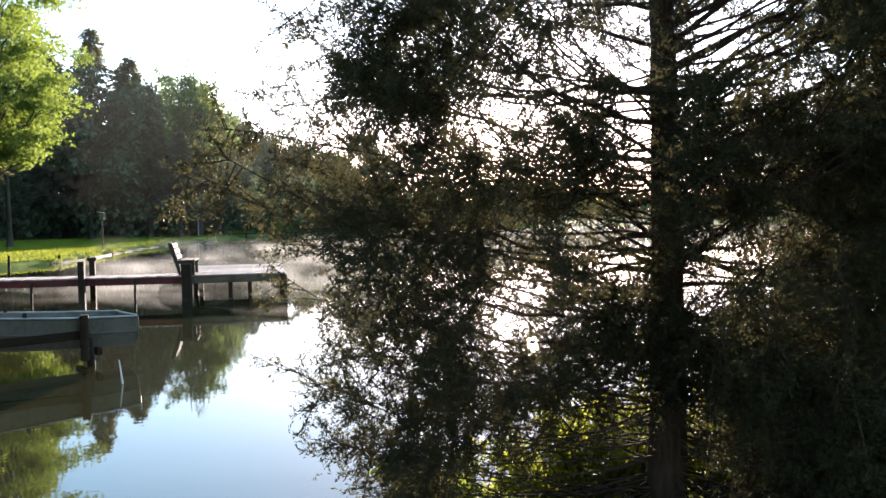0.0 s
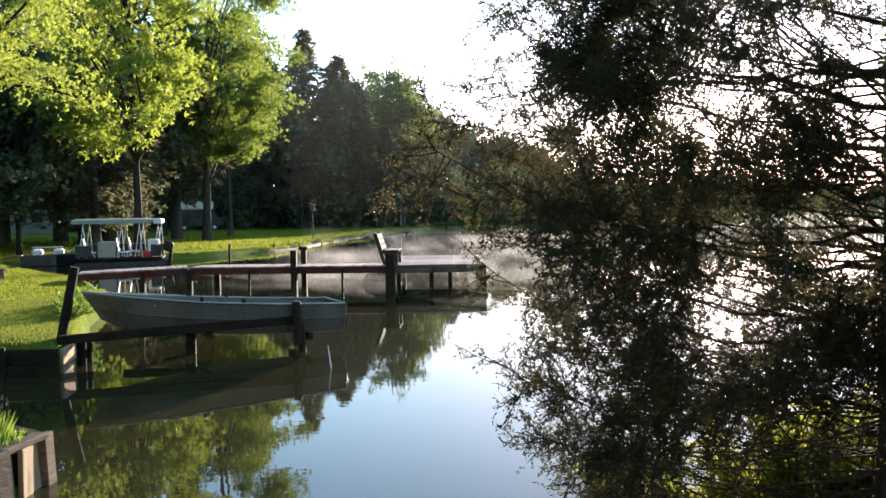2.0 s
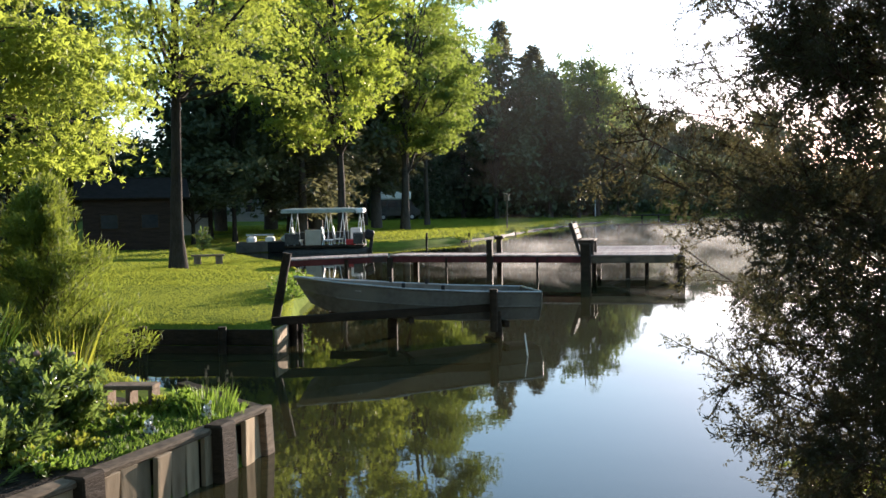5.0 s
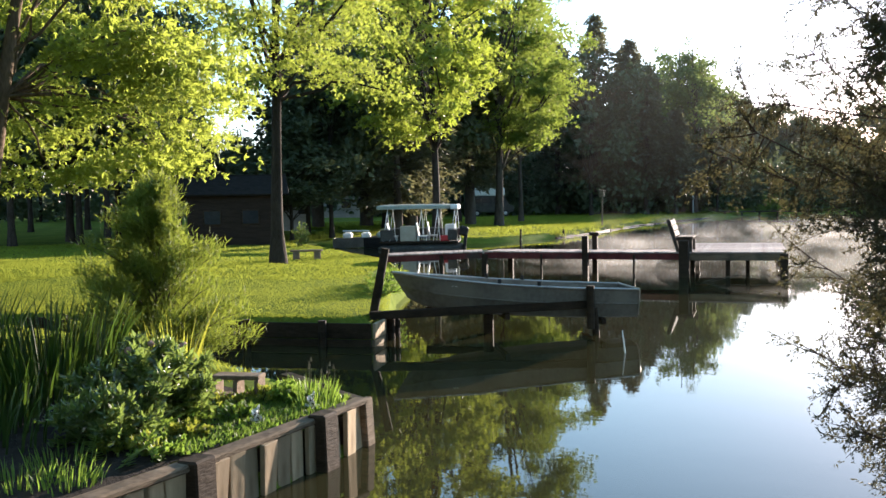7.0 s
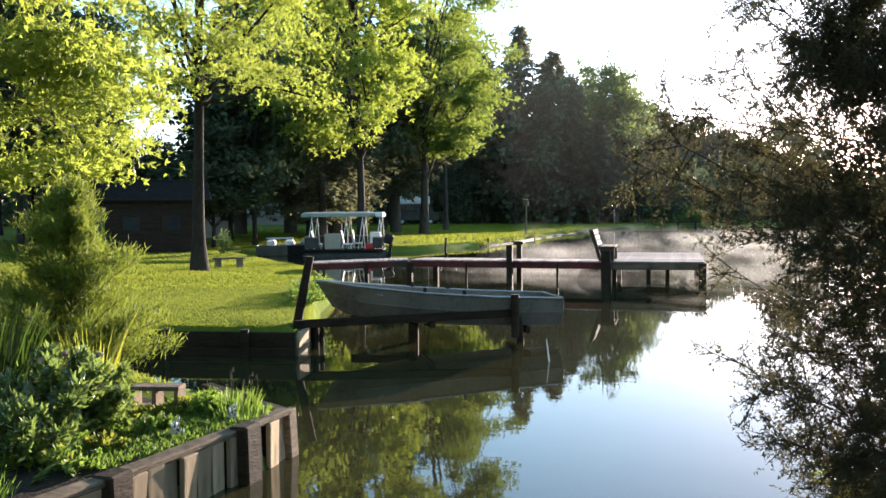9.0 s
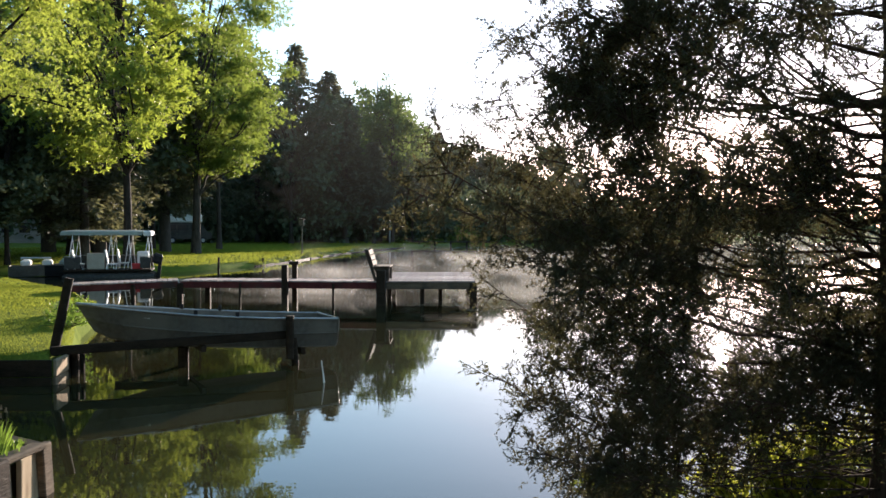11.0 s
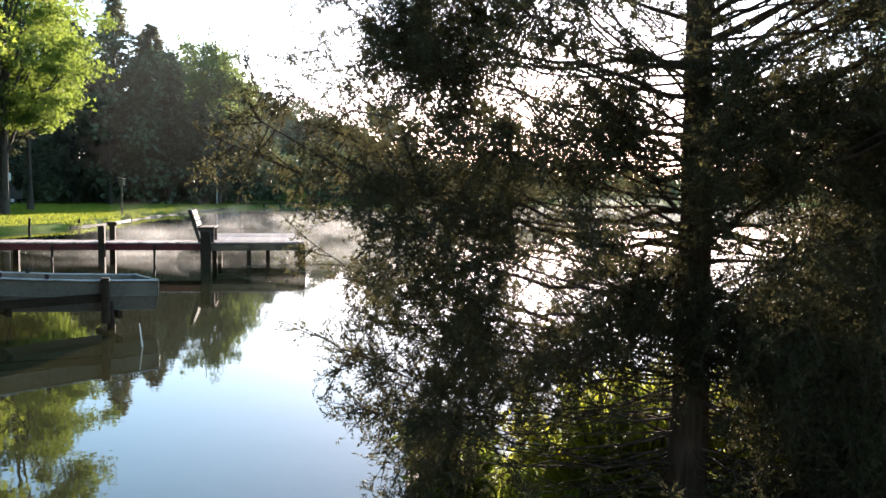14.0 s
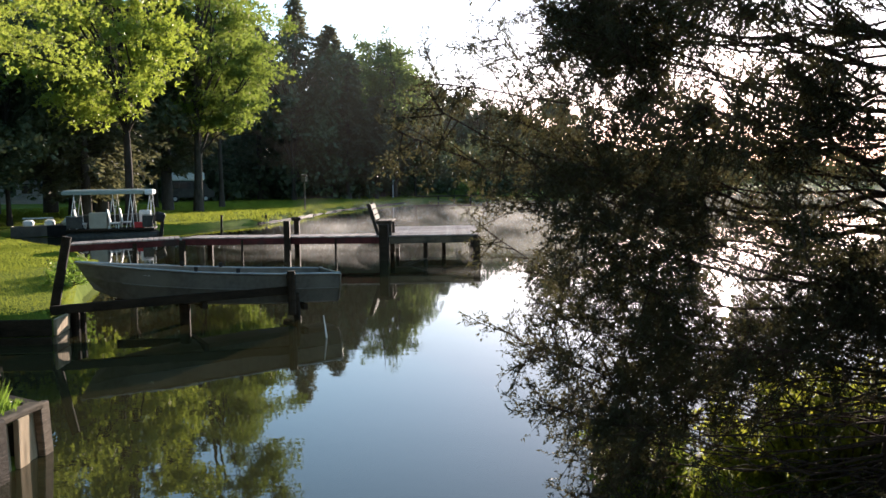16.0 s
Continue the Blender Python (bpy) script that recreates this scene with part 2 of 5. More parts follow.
def tube_arrays(points, radii, sides=8, wobble=0.0, rng=None):
    """Vertices and quads of a tapering tube along points."""
    pts, radii = np.asarray(points, float), np.asarray(radii, float)
    tang = np.gradient(pts, axis=0)
    tang /= np.linalg.norm(tang, axis=1)[:, None] + 1e-9
    ref = np.where(np.abs(tang[:, 2:3]) > 0.9, [[1.0, 0, 0]], [[0, 0, 1.0]])
    u = np.cross(tang, ref)
    u /= np.linalg.norm(u, axis=1)[:, None] + 1e-9
    w = np.cross(tang, u)
    a = np.linspace(0, 2 * np.pi, sides, endpoint=False)
    rr = np.repeat(radii[:, None], sides, 1)
    if wobble and rng is not None:
        rr = rr * (1 + wobble * rng.normal(size=rr.shape))
    v = pts[:, None] + rr[..., None] * (np.cos(a)[None, :, None] * u[:, None] + np.sin(a)[None, :, None] * w[:, None])
    n = len(pts)
    i, j = np.meshgrid(np.arange(n - 1), np.arange(sides), indexing="ij")
    j2 = (j + 1) % sides
    f = np.stack([i * sides + j, i * sides + j2, (i + 1) * sides + j2, (i + 1) * sides + j], -1).reshape(-1, 4)
    return v.reshape(-1, 3), f


class Soup:
    """Collects quads of many tubes or leaves into one mesh."""

    def __init__(self):
        self.v, self.f, self.n = [], [], 0

    def add(self, v, f):
        self.v.append(v)
        self.f.append(f + self.n)
        self.n += len(v)

    def tube(self, points, radii, sides=6, wobble=0.0, rng=None):
        self.add(*tube_arrays(points, radii, sides, wobble, rng))

    def done(self, name, material, parent=None, smooth=False):
        return mesh_ob(name, np.concatenate(self.v), np.concatenate(self.f), material, parent, smooth)


def unit(v):
    return v / (np.linalg.norm(v, axis=-1, keepdims=True) + 1e-9)


def blades(base, way, side, length, width, belly=0.45, fold=0.0):
    """Kite-shaped leaves: arrays of base points, directions, side vectors, lengths and widths."""
    length, width = np.asarray(length)[:, None], np.asarray(width)[:, None]
    nrm = np.cross(way, side)
    mid = base + way * length * belly + nrm * fold * width
    v = np.stack([base, mid + side * width / 2, base + way * length, mid - side * width / 2], 1).reshape(-1, 3)
    return v, np.arange(len(base) * 4).reshape(-1, 4)


def lobed(base, way, side, length):
    """Three-lobed leaves, each one island: a long middle lobe and two spread side lobes."""
    length = np.asarray(length)[:, None]
    up = np.cross(way, side)
    cols = [base]
    for turn, share in ((0.0, 1.0), (0.95, 0.72), (-0.95, 0.72)):
        w = way * math.cos(turn) + side * math.sin(turn)
        a = side * math.cos(turn) - way * math.sin(turn)
        mid = base + w * length * share * 0.5 + up * length * 0.05
        cols += [mid + a * length * 0.2 * share, base + w * length * share - up * length * 0.08, mid - a * length * 0.2 * share]
    n = len(base)
    v = np.stack(cols, 1).reshape(-1, 3)
    o = (np.arange(n) * 10)[:, None]
    f = np.concatenate([o + np.array([[0, k, k + 1, k + 2]]) for k in (1, 4, 7)])
    return v, f


def cylinder(bm, a, b, r, sides=10, r2=None):
    v, f = tube_arrays([a, (np.array(a) + np.array(b)) / 2, b], [r, (r + (r2 or r)) / 2, r2 or r], sides)
    vs = [bm.verts.new(p) for p in v]
    for q in f:
        bm.faces.new([vs[k] for k in q])
    bm.faces.new(vs[:sides][::-1])
    bm.faces.new(vs[-sides:])
    return bm


def poled(a, b, r, sides=10, r2=None):
    return cylinder(bmesh.new(), a, b, r, sides, r2)


# ---- ground and water ----
POND = [(-0.82, 6.25), (3, 6.35), (9, 6.9), (20, 9), (45, 18), (85, 50), (92, 110), (70, 150), (20, 158), (-8, 135), (-20, 114),
        (-28, 108), (-34.5, 106), (-32.3, 86), (-30.4, 72), (-28.0, 61.5), (-26.5, 55), (-25.5, 48.5), (-25.8, 42), (-29, 38.7), (-32.5, 37.2), (-32.5, 34.8), (-26, 30.3), (-19, 25),
        (-14.8, 20.2), (-12.3, 16), (-9.6, 12.4), (-9.1, 11.2), (-11.5, 10.3), (-15, 9.2), (-15.5, 8.4), (-10, 8.1), (-7, 7.1),
        (-5.45, 6.65), (-5.3, 5.8), (-5.0, 4.0), (-4.6, 0), (-4.6, -14), (-0.6, -14), (-0.55, 0.5), (-0.42, 3.0)]


def pond_distance(x, y):
    """Metres to the pond's edge; negative in the water."""
    p = np.array(POND)
    q = np.roll(p, -1, 0)
    best = np.full(x.shape, 1e9)
    inside = np.zeros(x.shape, bool)
    for (ax, ay), (bx, by) in zip(p, q):
        dx, dy = bx - ax, by - ay
        t = np.clip(((x - ax) * dx + (y - ay) * dy) / (dx * dx + dy * dy), 0, 1)
        best = np.minimum(best, np.hypot(x - ax - t * dx, y - ay - t * dy))
        with np.errstate(divide="ignore", invalid="ignore"):
            inside ^= ((ay > y) != (by > y)) & (x < dx * (y - ay) / (dy if dy else 1e-9) + ax)
    return np.where(inside, -best, best)


def ground_height(x, y):
    d = pond_distance(x, y)
    wild = np.sin(x * 0.31 + 1) * np.cos(y * 0.27) * 0.05 + np.sin(x * 1.3) * np.sin(y * 1.1) * 0.012
    bank = 0.40 * np.clip((d - 0.06) / 0.12, 0, 1) ** 0.6
    bank = np.where((x < -20) | (y > 20), np.clip(0.32 * np.clip((d - 0.05) / 0.5, 0, 1) ** 0.7, 0, 1), bank)
    rise = np.clip(d, 0, 40) * 0.012 + np.clip(d - 3, 0, 60) * 0.004
    rise = np.where((x > -4) & (y < 30), np.clip(d, 0, 6) * 0.01, rise)
    return np.where(d > 0.05, bank + rise + wild * np.clip(d, 0, 1), -np.clip(-d * 0.5, 0.0, 1.2) - 0.15)


def axis(lo, hi, fine_lo, fine_hi, step):
    a = [fine_lo]
    while a[-1] < fine_hi:
        a.append(a[-1] + step)
    s, right = step, [a[-1]]
    while right[-1] < hi:
        s *= 1.12
        right.append(right[-1] + s)
    s, left = step, [a[0]]
    while left[-1] > lo:
        s *= 1.12
        left.append(left[-1] - s)
    return np.array(left[:0:-1] + a + right[1:])


gx, gy = axis(-2500, 2500, -20, 4, 0.14), axis(-900, 3000, 2, 22, 0.14)
X, Y = np.meshgrid(gx, gy, indexing="ij")
Z = ground_height(X, Y)
i, j = np.meshgrid(np.arange(len(gx) - 1), np.arange(len(gy) - 1), indexing="ij")
k = i * len(gy) + j
ground = mesh_ob("ground", np.stack([X, Y, Z], -1).reshape(-1, 3), np.stack([k, k + len(gy), k + len(gy) + 1, k + 1], -1).reshape(-1, 4), GRASS, smooth=True)
tagged(ground, "mown green lawn and grassy banks round a pond", "ground", kind="structure")


def gz(x, y):
    return float(ground_height(np.array([float(x)]), np.array([float(y)]))[0])


bm = bmesh.new()
for p in ((-120, -60), (150, -60), (150, 220), (-120, 220)):
    bm.verts.new((*p, 0))
bm.faces.new(bm.verts)
tagged(part("water", bm, WATER), "still dark green pond water mirroring trees and sky", "water", kind="structure")


# ---- trees ----
def broadleaf(name, at, label, height, trunk_r, crown, leaf_mat, bark, seed, clumps=120, leaves=120, leaf=0.16, first=0.3, lean=(0, 0), clump_r=0.8, flat=0.36, droop=0.25, sides=10, barrel=False, lobes=False, limb=0.34, open_to=None):
    """A broad-leaved tree. crown: (dx, dy, dz, rx, ry, rz) of an uneven crown about a centre above the base."""
    rng = np.random.default_rng(seed)
    tree = thing(name, at, label, "tree")
    wood = Soup()
    n = 14
    t = np.linspace(0, 1, n)
    top = np.array([lean[0] * height, lean[1] * height, height * 0.92])
    trunk = t[:, None] * top + np.stack([np.sin(t * 5 + seed) * 0.012 * height * t, np.cos(t * 4 + seed) * 0.012 * height * t, 0 * t], 1)
    rad = trunk_r * (1 - 0.85 * t) * (1 + 0.45 * np.exp(-t * height / 0.5))
    wood.tube(trunk, rad, sides, 0.05, rng)
    wood.done("trunk", bark, tree, True)
    limbs = Soup()
    c, r = np.array(crown[:3]), np.array(crown[3:])
    ends = []
    while len(ends) < clumps:
        d = unit(rng.normal(size=3))
        s = rng.uniform(0.25, 1.0) ** 0.45
        bulge = 1 + 0.22 * math.sin(3 * d[0] + 5 * d[2] + seed) + 0.15 * math.sin(7 * d[1] + 4 * d[0] + 2 * seed)
        if barrel:
            a, z = rng.uniform(0, 6.283), rng.uniform(-1, 1)
            w = (1 - abs(z) ** 3.5) ** 0.6 * rng.uniform(0.35, 1.0) ** 0.6 * (1 + 0.28 * math.sin(a * 3 + z * 7 + seed))
            d, bulge, s = np.array([math.cos(a) * w, math.sin(a) * w, z]), 1, 1
        p = c + d * r * s * bulge
        if open_to:
            off = p[:2] - top[:2] * p[2] / top[2]
            if off[0] * open_to[0] + off[1] * open_to[1] > 0.1 and abs(off[0] * open_to[1] - off[1] * open_to[0]) < 0.9:
                continue
        if p[2] > first * height * 0.6:
            ends.append(p)
    ends = np.array(ends)
    for m in range(min(26, clumps // 4)):
        e = ends[m]
        h0 = np.clip((e[2] - rng.uniform(0.1, 0.35) * height) / height, first, 0.9)
        k0 = int(h0 / 0.92 * (n - 1))
        a = trunk[min(k0, n - 1)]
        s = np.linspace(0, 1, 7)[:, None]
        mid = a + (e - a) * s
        mid[:, 2] += (np.sin(s[:, 0] * np.pi) * 0.10 * np.linalg.norm(e - a))
        mid[1:-1] += rng.normal(size=(5, 3)) * 0.04 * np.linalg.norm(e - a) * 0.5
        limbs.tube(mid, np.linspace(trunk_r * limb, 0.012, 7), 5)
        for q in range(3):
            b = mid[rng.integers(2, 6)]
            e2 = ends[rng.integers(len(ends))]
            if np.linalg.norm(e2 - b) < 0.45 * max(r):
                s = np.linspace(0, 1, 4)[:, None]
                limbs.tube(b + (e2 - b) * s + rng.normal(size=(4, 3)) * 0.05 * s * (1 - s) * 4, np.linspace(trunk_r * 0.13, 0.008, 4), 4)
    limbs.done("limb", bark, tree, True)
    k = rng.integers(leaves // 2, leaves * 3 // 2, len(ends))
    idx = np.repeat(np.arange(len(ends)), k)
    cr = clump_r * rng.uniform(0.55, 1.25, len(ends))[idx]
    off = np.clip(rng.normal(size=(len(idx), 3)), -1.7, 1.7) * np.array([0.52, 0.52, flat])
    base = ends[idx] + off * cr[:, None]
    base[:, 2] -= droop * cr * (off[:, 0] ** 2 + off[:, 1] ** 2)
    way = unit(rng.normal(size=base.shape) + off * 0.8 + np.array([0, 0, -0.35]))
    side = unit(np.cross(way, rng.normal(size=base.shape) * (1.0 if lobes else 0.75) + np.array([0, 0, 1.0])))
    ln = leaf * rng.uniform(0.6, 1.25, len(idx))
    if lobes:
        v, f = lobed(base, way, side, ln)
    else:
        v, f = blades(base, way, side, ln, ln * rng.uniform(0.5, 0.85, len(idx)), 0.38, 0.16)
    mesh_ob("crown", v, f, leaf_mat, tree)
    return tree


def conifer(name, at, label, height, radius, leaf_mat, bark, seed, tiers=34, sprays=26, spray=0.5, bare=0.12, power=0.8):
    """A dark layered conifer with drooping, uneven branches."""
    rng = np.random.default_rng(seed)
    tree = thing(name, at, label, "tree")
    wood = Soup()
    t = np.linspace(0, 1, 9)
    wood.tube(np.stack([np.sin(t * 3 + seed) * 0.06, np.cos(t * 2 + seed) * 0.06, t * height], 1), 0.022 * height * (1 - 0.93 * t), 8, 0.04, rng)
    wood.done("trunk", bark, tree, True)
    limbs = Soup()
    B, W, S, L, Wd = [], [], [], [], []
    for q in range(tiers * 6):
        h = bare + (1 - bare) * (q / (tiers * 6)) ** 0.9
        a = q * 2.399 + rng.normal() * 0.3
        reach = radius * (1 - h) ** power * (0.45 + 0.8 * rng.random() ** 1.5) * (1 + 0.18 * math.sin(h * 23 + a * 2 + seed)) * min(1, 0.45 + (h - bare) * 5) + 0.12
        d = np.array([math.cos(a), math.sin(a), 0])
        s = np.linspace(0, 1, 5)
        pts = np.array([0, 0, h * height]) + d * (s * reach)[:, None]
        pts[:, 2] += reach * (0.28 * s - 0.38 * s ** 2)
        limbs.tube(pts, np.linspace(0.03, 0.006, 5), 3)
        m = int(sprays * (0.3 + reach / radius))
        u = rng.uniform(0.2, 1.05, m)
        p = np.array([np.interp(u, s, pts[:, c]) for c in range(3)]).T
        lat = np.array([-d[1], d[0], 0]) * rng.choice([-1, 1], m)[:, None]
        w = unit(d * 0.7 + lat * rng.uniform(0, 1, m)[:, None] + rng.normal(size=(m, 3)) * 0.35 + np.array([0, 0, -0.25]))
        B.append(p + rng.normal(size=p.shape) * 0.16 * spray), W.append(w)
        S.append(unit(np.cross(w, rng.normal(size=(m, 3)) * 0.9 + np.array([0, 0, 1.0]))))
        L.append(spray * rng.uniform(0.5, 1.2, m)), Wd.append(spray * rng.uniform(0.22, 0.5, m))
    limbs.done("limb", bark, tree)
    v, f = blades(np.concatenate(B), np.concatenate(W), np.concatenate(S), np.concatenate(L), np.concatenate(Wd), 0.5, 0.15)
    mesh_ob("crown", v, f, leaf_mat, tree)
    return tree


def at_ground(x, y, sink=0.05):
    return (x, y, gz(x, y) - sink)


def cedar_reach(z):
    return float(np.interp(z, [0.0, 0.4, 0.8, 1.1, 1.55, 2.0, 2.3, 2.6, 2.95, 3.2, 3.5, 4.5, 6.2], [1.15, 1.5, 1.85, 2.0, 2.22, 2.36, 2.36, 2.2, 2.16, 2.14, 2.06, 1.45, 0.2]))


# thin places in the cedar's crown: centre along x from the trunk and over the water, half sizes, share that is bare
THIN = ((-0.82, 2.72, 0.24, 0.20, 0.93), (-0.42, 2.10, 0.36, 0.12, 0.75), (-0.74, 1.66, 0.23, 0.17, 0.8), (0.33, 3.02, 0.26, 0.24, 0.7),
        (-0.20, 3.10, 0.16, 0.22, 0.6), (-0.36, 0.78, 0.70, 0.34, 0.94), (0.30, 0.85, 0.24, 0.26, 0.8), (0.45, 2.06, 0.40, 0.11, 0.75))


class Sprays:
    """Collects the twigs and scale-leaved sprays of a cedar."""

    def __init__(self, rng, base):
        self.rng, self.base, self.twigs = rng, base, Soup()
        self.B, self.W, self.L = [], [], []

    def dress(self, pts, s, d, lat, inner, count, thin=()):
        rng = self.rng
        for g in range(count):
            u = inner + (1.0 - inner) * rng.uniform(0, 1) ** 0.62
            b = np.array([np.interp(u, s, pts[:, c]) for c in range(3)])
            # the thin places are channels that widen away from the path
            k = 5.0 / (5.0 + b[1])
            bx, bz = (b[0] + 0.75) * k - 0.75, (b[2] + self.base - 2.2) * k + 2.2
            if any(math.hypot((bx - x) / rx, (bz - z) / rz) < 1 and rng.random() < share for x, z, rx, rz, share in thin):
                continue
            w = unit(d * rng.uniform(0.1, 1.0) + lat * rng.normal() * 0.8 + np.array([0, 0, rng.normal() * 0.75]))
            tl = rng.uniform(0.16, 0.48) * (1.2 - 0.5 * u)
            k = np.linspace(0, 1, 4)
            tp = b + w * (k * tl)[:, None] + np.array([0, 0, 1]) * ((k ** 2) * tl * rng.uniform(-0.4, 0.25))[:, None]
            self.twigs.tube(tp, np.linspace(0.004, 0.0012, 4), 3)
            m = int(6 + tl * 42)
            kk = rng.uniform(0.1, 1.0, m)
            c0 = np.array([np.interp(kk, k, tp[:, c]) for c in range(3)]).T
            sw = unit(w * 0.75 + rng.normal(size=(m, 3)) * 0.7)
            e = 9
            along = rng.uniform(0, 0.075, (m, e))
            bb = c0[:, None] + sw[:, None] * along[..., None] + rng.normal(size=(m, e, 3)) * 0.004
            ww = unit(sw[:, None] * 1.0 + rng.normal(size=(m, e, 3)) * 0.6)
            self.B.append(bb.reshape(-1, 3)), self.W.append(ww.reshape(-1, 3))
            self.L.append(rng.uniform(0.012, 0.028, m * e))

    def done(self, tree):
        self.twigs.done("twig", BARK_CEDAR, tree)
        B, W, L = np.concatenate(self.B), np.concatenate(self.W), np.concatenate(self.L)
        half = unit(np.cross(W, self.rng.normal(size=W.shape))) * (L * 0.10 + 0.0019)[:, None]
        v = np.stack([B - half, B + half, B + W * L[:, None]], 1).reshape(-1, 3)
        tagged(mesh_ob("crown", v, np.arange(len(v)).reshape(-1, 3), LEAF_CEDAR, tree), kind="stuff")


def cedar_limb(rng, az, z0, slope, reach, sag=0.14):
    """The line of one limb, with its direction and sideways vector."""
    d = np.array([math.cos(az), math.sin(az), 0.0])
    lat = np.array([-d[1], d[0], 0.0])
    s = np.linspace(0, 1, 9)
    pts = np.array([0, 0, z0]) + d * (s * reach)[:, None] + lat * (rng.normal() * 0.15 * reach * s ** 2)[:, None]
    curl = rng.uniform(-0.3, 0.45)
    pts[:, 2] += reach * slope * ((1 + curl) * s - curl * s ** 2) - rng.uniform(0, sag) * reach * np.sin(s * math.pi)
    pts[1:-1] += rng.normal(size=(7, 3)) * 0.02
    return pts, s, d, lat


def near_cedar(at):
    """The red cedar close to the path: rising limbs hung with fine sprays, open in a few spots."""
    rng = np.random.default_rng(11)
    tree = thing("red_cedar", at, "bushy red cedar with dark fine sprays and bare limbs", "tree")
    t = np.linspace(0, 1, 24)
    trunk = np.stack([0.02 * np.sin(t * 6), 0.02 * np.cos(t * 5), t * 6.2], 1)
    wood = Soup()
    wood.tube(trunk, 0.105 * (1 - 0.9 * t) * (1 + 0.5 * np.exp(-t * 22)), 14, 0.06, rng)
    wood.done("trunk", BARK_CEDAR, tree, True)
    sprays = Sprays(rng, at[2])

    def grow(az, z0, slope, reach, thick, inner, count, thin=THIN, sag=0.14):
        pts, s, d, lat = cedar_limb(rng, az, z0, slope, reach, sag)
        v, f = tube_arrays(pts, np.linspace(thick, 0.003, 9) * (1 - 0.25 * np.sin(np.linspace(0, 3.14, 9))), 5)
        mesh_ob("limb", v, f, BARK_CEDAR, tree, True)
        sprays.dress(pts, s, d, lat, inner, int(count), thin)

    low, top = 160, 24
    for q in range(low + top):
        # even spread of limb ends over the height
        zt = 0.28 + 3.32 * ((q * 0.618034) % 1.0) if q < low else rng.uniform(3.6, 6.0)
        high = zt > 2.6
        pick = (q * 0.754878) % 1.0
        if pick < 0.50:
            az = math.pi + rng.normal() * 0.55
        elif pick < 0.80:
            az = rng.normal() * 0.6 - 0.2
        elif pick < 0.92:
            az = -math.pi / 2 + rng.normal() * 0.55
        else:
            az = math.pi / 2 + rng.normal() * 0.6
        right, front = max(0.0, math.cos(az + 0.25)), max(0.0, -math.sin(az))
        reach = cedar_reach(zt) * (rng.uniform(0.3, 1.0) ** 0.5) * (1 - 0.42 * front ** 2)
        slope = rng.uniform(-0.15, 0.3) if zt < 1.0 else rng.uniform(0.0, 0.5) if not high else rng.uniform(0.1, 0.85)
        z0 = max(0.15, zt - slope * reach)
        inner = rng.uniform(0.35, 0.55) if high else rng.uniform(0.1, 0.35)
        if right > 0.5 and not high:
            inner *= 0.5
        count = (7 + 14.0 * reach * (1.0 - 0.4 * inner)) * (1.0 - 0.25 * (zt < 0.95)) + (18 * right if zt < 2.7 else 14 * right) + (-3.5 * max(0.0, -math.cos(az)) if 1.1 < zt < 2.6 else 0)
        grow(az, z0, (zt - z0) / reach, reach, rng.uniform(0.005, 0.012), inner, count)
    # the strong limbs: a rising fan on one side, flatter ones on the other
    for q in range(17):
        grow(rng.normal() * 0.32 - 0.05, 1.55 + q * 0.11, rng.uniform(0.38, 0.85), rng.uniform(1.5, 2.1), rng.uniform(0.016, 0.027), rng.uniform(0.42, 0.55), 62, sag=0.05)
    for q in range(13):
        grow(math.pi + rng.normal() * 0.28, 1.15 + q * 0.19, rng.uniform(0.02, 0.3), rng.uniform(1.2, 1.65), rng.uniform(0.013, 0.023), rng.uniform(0.45, 0.6), 28, sag=0.05)
    for q in range(26):
        grow(rng.normal() * 0.45 - 0.1, 1.95 + q * 0.062, rng.uniform(0.2, 0.55), rng.uniform(1.25, 1.95), 0.009, 0.5, 48, ())
    # a dark heart of short leafy limbs, and the full lower side
    for q in range(17):
        grow(rng.uniform(-math.pi - 0.3, 0.4), rng.uniform(1.85, 2.3), rng.uniform(-0.1, 0.5), rng.uniform(0.3, 0.75), 0.007, 0.15, 17)
    for q in range(11):
        grow(rng.uniform(-math.pi, 0.2), rng.uniform(0.95, 1.4), rng.uniform(-0.1, 0.3), rng.uniform(0.3, 0.65), 0.007, 0.12, 22)
    for q in range(40):
        grow(rng.normal() * 0.55 - 0.35, rng.uniform(0.1, 1.15), rng.uniform(-0.15, 0.15), rng.uniform(0.7, 1.75), 0.008, 0.2, 30)
    for q in range(13):
        grow(math.pi + rng.normal() * 0.3, rng.uniform(0.35, 0.95), rng.uniform(-0.2, 0.1), rng.uniform(1.25, 1.75), 0.009, 0.6, 17)
    # the fuller side away from the pond, and short sprigs that half hide the trunk
    for q in range(13):
        grow(rng.normal() * 0.4 - 0.15, 1.2 + q * 0.085, rng.uniform(-0.05, 0.3), rng.uniform(0.9, 1.6), 0.008, 0.35, 24)
    for q in range(10):
        grow(-math.pi / 2 - 0.15 + rng.normal() * 0.5, 0.9 + q * 0.24, rng.uniform(-0.1, 0.4), rng.uniform(0.18, 0.36), 0.005, 0.2, 5, ())
    sprays.done(tree)
    return tree


